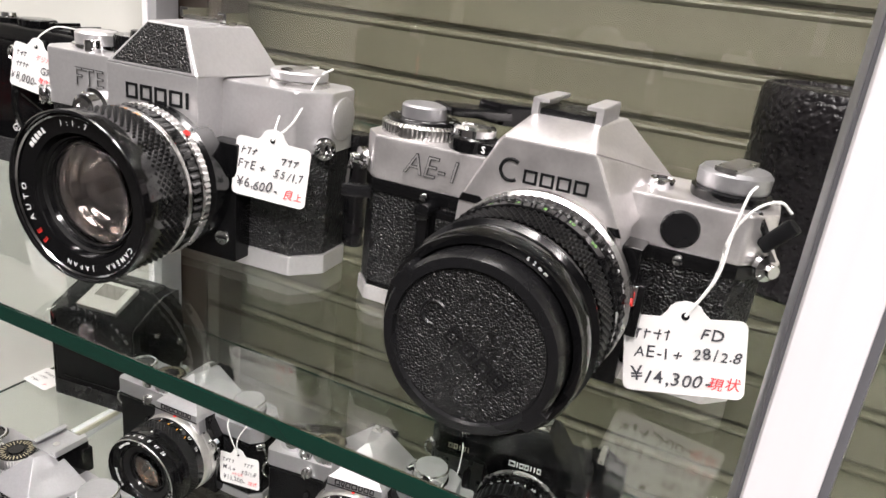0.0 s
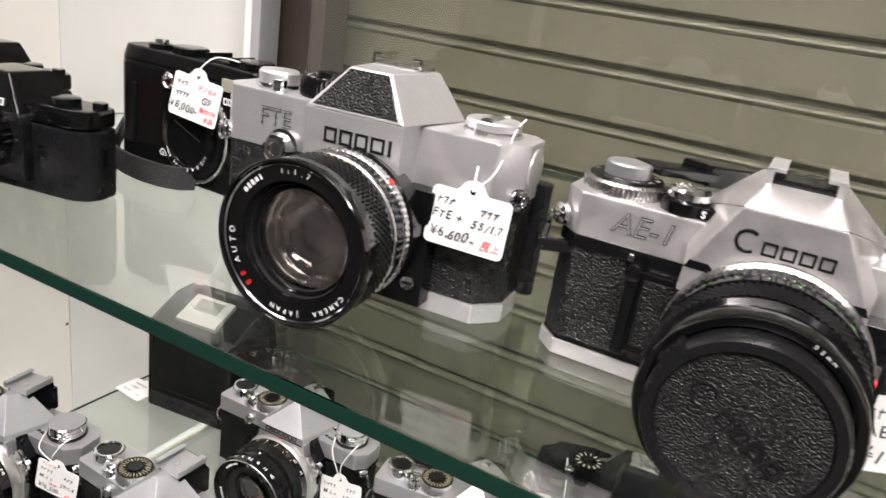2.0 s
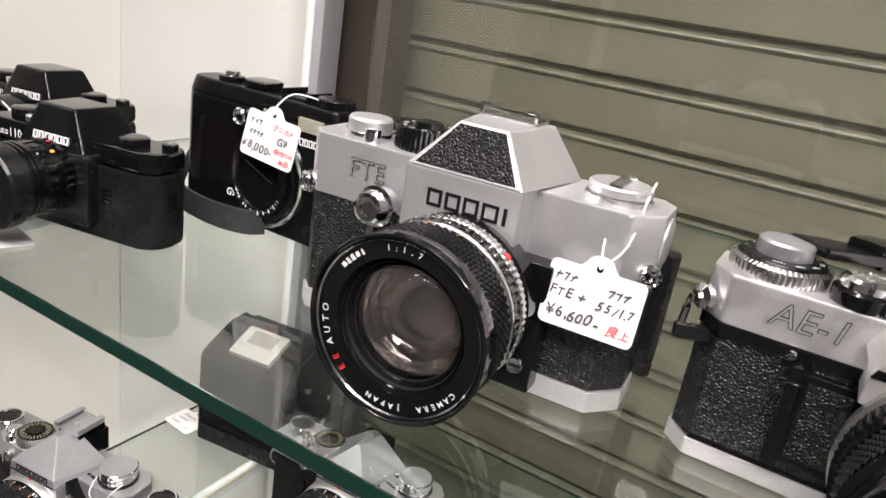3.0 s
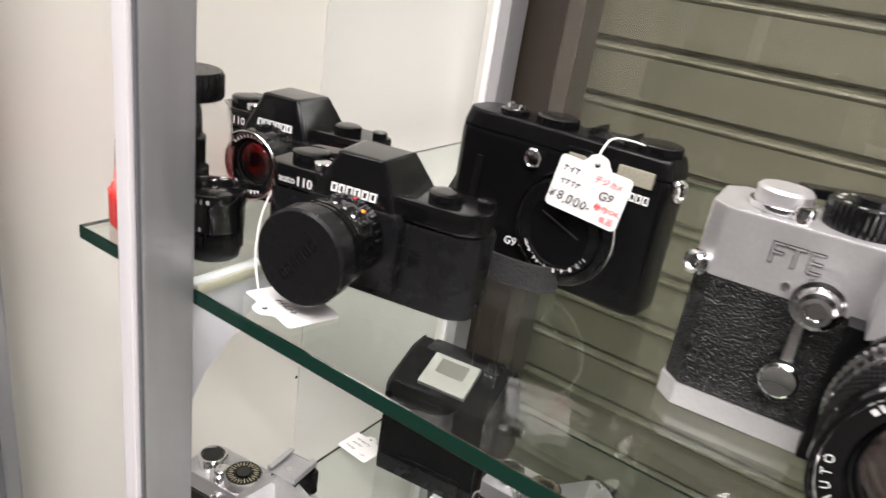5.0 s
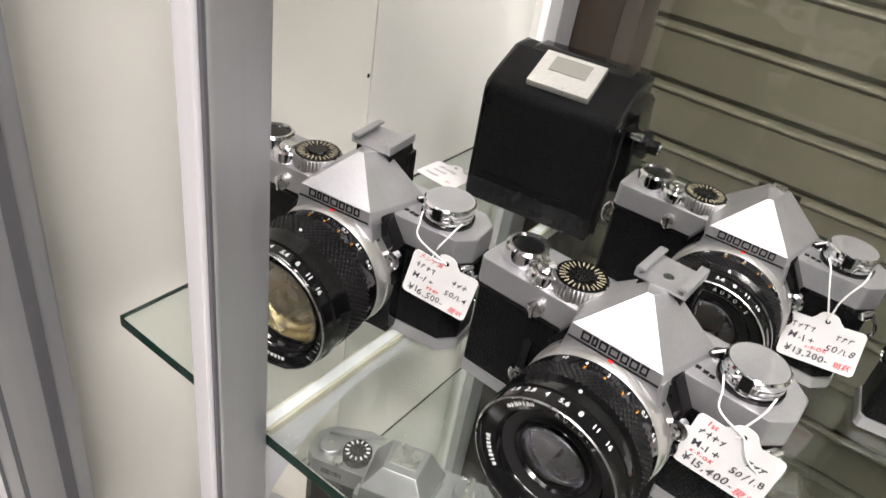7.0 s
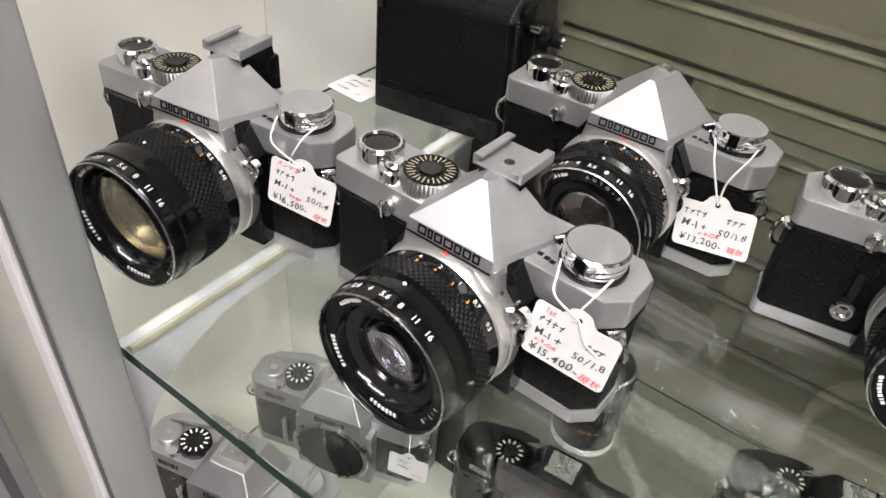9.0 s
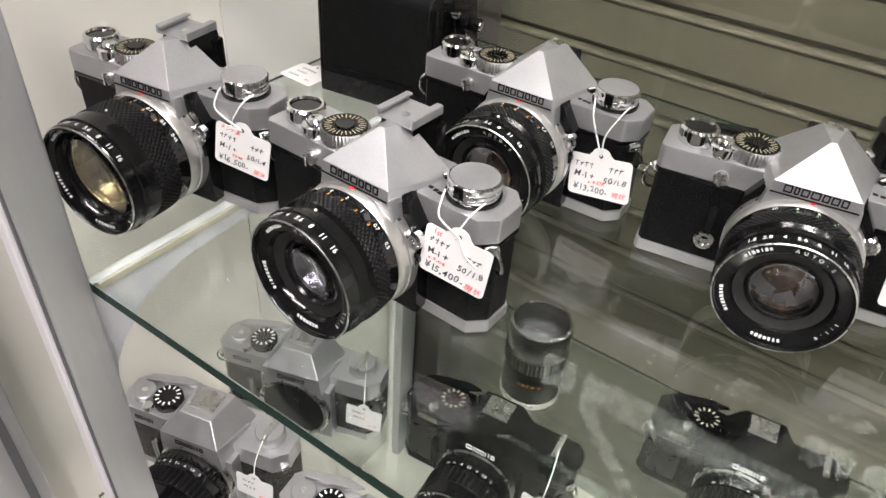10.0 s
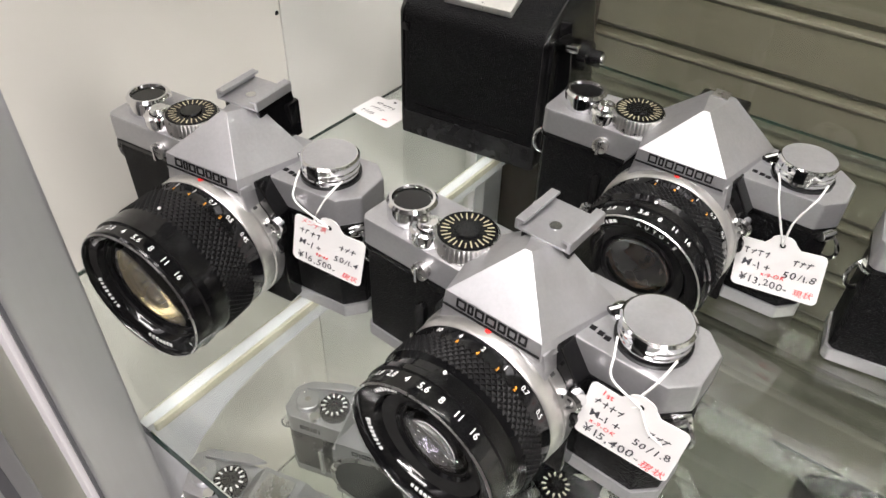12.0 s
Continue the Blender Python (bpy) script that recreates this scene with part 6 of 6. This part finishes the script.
def knob_strings(m, tail=False):
    """The two strands that run down from behind a rewind knob of the camera placed by m."""
    strands = [[m @ Vector(p) for p in ((0.0445, -0.0050, 0.0625), (0.0420, -0.0010, 0.0680), (0.0395, 0.0050, 0.0695))],
               [m @ Vector(p) for p in ((0.0525, -0.0045, 0.0560), (0.0570, -0.0005, 0.0670), (0.0582, 0.0080, 0.0695))]]
    if tail:
        strands.append([m @ Vector(p) for p in ((0.0600, -0.0060, 0.0500), (0.0660, -0.0040, 0.0440), (0.0680, -0.0045, 0.0330))])
    return strands


price_tag(pose(-0.0185, 0.2315, 1.0210, -6, -10, 8) @ Matrix.Scale(1.11, 4), 0.0325, 0.0225,
          [("t", "FD", 0.0075, 0.0068, 0.0042, "k"), (S, [0.002, 0.0018, 0.0022, 0.0016], -0.0085, 0.0060, 0.0036, "k"), ("t", "AE-1 +", -0.0068, 0.0004, 0.0046, "k"), ("t", "28/2.8", 0.0090, 0.0008, 0.0044, "k"), ("t", "¥14,300-", -0.0030, -0.0068, 0.0054, "k"), ("t", "現状", 0.0112, -0.0072, 0.0036, "r")],
          "white card price tag with black and red handwriting", [[(-0.0150, 0.2330, 1.0480), (-0.0140, 0.2360, 1.0620), (-0.0125, 0.2390, 1.0725), (-0.0110, 0.2450, 1.0745)], [(-0.0155, 0.2335, 1.0470), (-0.0145, 0.2365, 1.0600), (-0.0100, 0.2385, 1.0690), (-0.0040, 0.2420, 1.0720), (0.0000, 0.2440, 1.0690)]])
price_tag(pose(-0.1770, 0.2290, 1.0463, -7, 1, 5), 0.0325, 0.0225,
          [(S, [0.002, 0.0018, 0.0022], -0.0095, 0.0062, 0.0036, "k"), (S, [0.002, 0.0018, 0.0022], 0.0085, 0.0050, 0.0036, "k"), ("t", "FTE +", -0.0078, 0.0006, 0.0044, "k"), ("t", "55/1.7", 0.0085, -0.0004, 0.0042, "k"), ("t", "¥6,600-", -0.0045, -0.0062, 0.0056, "k"), ("t", "良上", 0.0110, -0.0074, 0.0038, "r")],
          "white card price tag with black and red handwriting", [[(-0.1800, 0.2385, 1.0683), (-0.1815, 0.2535, 1.0817), (-0.1805, 0.2615, 1.0828)], [(-0.1715, 0.2355, 1.0663), (-0.1720, 0.2495, 1.0803), (-0.1735, 0.2615, 1.0833)]])
price_tag(pose(-0.3570, 0.2655, 1.0550, -8, 6, 2), 0.0325, 0.0225,
          [(S, [0.002, 0.0018, 0.0022], -0.0095, 0.0062, 0.0032, "k"), ("t", "デジカメ", 0.0070, 0.0062, 0.0030, "r"), (S, [0.0018, 0.002, 0.0016, 0.002], -0.0082, 0.0008, 0.0032, "k"), ("t", "G9", 0.0082, 0.0006, 0.0052, "k"), ("t", "¥8,000-", -0.0062, -0.0060, 0.0054, "k"), ("t", "動作OK", 0.0100, -0.0044, 0.0030, "r"), ("t", "美品", 0.0115, -0.0084, 0.0030, "r")],
          "white card price tag with black and red handwriting", [[(-0.3570, 0.2700, 1.0720), (-0.3550, 0.2800, 1.0765), (-0.3370, 0.2860, 1.0735), (-0.3280, 0.2880, 1.0620), (-0.3275, 0.2890, 1.0570)]])
price_tag(pose(-0.4490, 0.2420, 0.7828, -4, 8, 12), 0.0325, 0.0235,
          [("t", "メンテ済", -0.0070, 0.0098, 0.0030, "r"), (S, [0.002, 0.0018, 0.0022, 0.0016], -0.0085, 0.0052, 0.0034, "k"), (S, [0.002, 0.0018, 0.0022], 0.0090, 0.0048, 0.0034, "k"), ("t", "M-1 +", -0.0080, -0.0008, 0.0044, "k"), ("t", "50/1.4", 0.0088, -0.0016, 0.0040, "k"), (S, [0.0012] * 4, -0.002, -0.0040, 0.0020, "r"), ("t", "¥16,500-", -0.0045, -0.0080, 0.0046, "k"), ("t", "現状", 0.0112, -0.0090, 0.0034, "r")],
          "white card price tag with black and red handwriting", knob_strings(pose(-0.5075, 0.2392, B, 0, 0, 7.5), False))
price_tag(pose(-0.3130, 0.2370, 0.7843, -5, 5, 3), 0.0330, 0.0245,
          [("t", "1st", -0.0100, 0.0098, 0.0032, "r"), (S, [0.002, 0.0018, 0.0022, 0.0016], -0.0085, 0.0056, 0.0036, "k"), (S, [0.002, 0.0018, 0.0022], 0.0090, 0.0042, 0.0036, "k"), ("t", "M-1 +", -0.0080, -0.0004, 0.0046, "k"), ("t", "50/1.8", 0.0086, -0.0020, 0.0044, "k"), ("t", "x-9-OK", -0.0080, -0.0042, 0.0026, "r"), ("t", "¥15,400-", -0.0035, -0.0084, 0.0050, "k"), ("t", "現状", 0.0112, -0.0098, 0.0036, "r")],
          "white card price tag with black and red handwriting", knob_strings(pose(-0.3672, 0.2443, B, 0, 0, -2), True))
price_tag(pose(-0.3020, 0.3630, 0.7693, -6, -8, 2) @ Matrix.Scale(1.08, 4), 0.0330, 0.0225,
          [(S, [0.002, 0.0018, 0.0022, 0.0016], -0.0085, 0.0060, 0.0034, "k"), (S, [0.002, 0.0018, 0.0022], 0.0090, 0.0056, 0.0034, "k"), ("t", "M-1 +", -0.0080, 0.0002, 0.0044, "k"), ("t", "50/1.8", 0.0086, -0.0006, 0.0042, "k"), ("t", "x-9-OK", -0.0010, -0.0030, 0.0026, "r"), ("t", "¥13,200-", -0.0040, -0.0070, 0.0048, "k"), ("t", "現状", 0.0112, -0.0076, 0.0034, "r")],
          "white card price tag with black and red handwriting", knob_strings(pose(-0.3560, 0.3645, B, 0, 0, 2), False))
price_tag(pose(-0.1405, 0.3655, 0.7745, -6, -6, 8) @ Matrix.Scale(1.06, 4), 0.0330, 0.0225,
          [(S, [0.002, 0.0018, 0.0022, 0.0016], -0.0085, 0.0060, 0.0034, "k"), ("t", "OM-1", -0.0080, 0.0002, 0.0046, "k"), ("t", "OK", 0.0100, 0.0030, 0.0030, "r"), ("t", "¥22,000", -0.0035, -0.0068, 0.0050, "k")],
          "white card price tag with black and red handwriting", knob_strings(pose(-0.2060, 0.3665, B, 0, 0, 9), False))
price_tag(pose(-0.5530, 0.3930, B + 0.0012, -88, 0, -4), 0.0320, 0.0240,
          [(S, [0.002, 0.0018, 0.0022, 0.0016, 0.002, 0.0018], -0.002, 0.0056, 0.0034, "k"), (S, [0.002, 0.0018, 0.0022, 0.002], -0.004, 0.0002, 0.0034, "k"), (S, [0.002, 0.002, 0.002, 0.002], -0.006, -0.0062, 0.0040, "k"), (S, [0.004], 0.0088, -0.0070, 0.0040, "r")],
          "white card price tag lying flat beside the box camera", [[(-0.5450, 0.4120, 0.7420), (-0.5340, 0.4100, 0.7800), (-0.5250, 0.4080, 0.8100)]])
price_tag(pose(-0.4295, 0.1745, A + 0.0012, -88, 0, 168), 0.0330, 0.0235,
          [(S, [0.0020] * 5, -0.002, 0.004, 0.0040, "k"), (S, [0.003, 0.003], 0.008, -0.004, 0.0040, "r")],
          "white card price tag lying face up under a small camera's lens", [[(-0.4395, 0.1670, 1.0040), (-0.4565, 0.1790, 1.0120), (-0.4655, 0.1890, 1.0240), (-0.4705, 0.1990, 1.0330)]])
price_tag(pose(-0.1560, 0.4220, 0.7685, -6, 1, 8), 0.0300, 0.0215,
          [(S, [0.002, 0.0018, 0.0022, 0.0016], -0.0060, 0.0050, 0.0034, "k"), (S, [0.002, 0.002, 0.002], -0.005, -0.0004, 0.0034, "k"), (S, [0.003, 0.003], 0.0086, -0.0060, 0.0036, "r")],
          "white card price tag hanging on a black camera", [[(-0.1580, 0.4350, 0.7965), (-0.1650, 0.4500, 0.8145)]])
price_tag(pose(-0.4510, 0.2160, C + 0.0480, -5, 2, 14), 0.0300, 0.0215,
          [(S, [0.002, 0.0018, 0.0022, 0.0016], -0.0050, 0.0050, 0.0032, "k"), (S, [0.002, 0.002, 0.002, 0.002], -0.004, -0.0006, 0.0032, "k"), (S, [0.003, 0.003], 0.0080, -0.0064, 0.0034, "r")],
          "white card price tag hanging on a silver camera", [[(-0.4550, 0.2240, C + 0.070), (-0.4590, 0.2380, C + 0.080)]])
price_tag(pose(-0.4310, 0.3130, C + 0.0430, -5, 2, 18), 0.0300, 0.0215,
          [(S, [0.002, 0.0018, 0.0022, 0.0016], -0.0050, 0.0050, 0.0032, "k"), (S, [0.002, 0.002, 0.002, 0.002], -0.004, -0.0006, 0.0032, "k"), (S, [0.003, 0.003], 0.0080, -0.0064, 0.0034, "r")],
          "white card price tag hanging on a silver camera", [[(-0.4370, 0.3220, C + 0.068), (-0.4450, 0.3340, C + 0.080)]])
price_tag(pose(-0.2780, 0.3270, C + 0.0430, -5, 2, 4), 0.0300, 0.0215,
          [(S, [0.002, 0.0018, 0.0022, 0.0016], -0.0050, 0.0050, 0.0032, "k"), (S, [0.002, 0.002, 0.002, 0.002], -0.004, -0.0006, 0.0032, "k"), (S, [0.003, 0.003], 0.0080, -0.0064, 0.0034, "r")],
          "white card price tag hanging on a black camera", [[(-0.2790, 0.3390, C + 0.068), (-0.2830, 0.3560, C + 0.080)]])
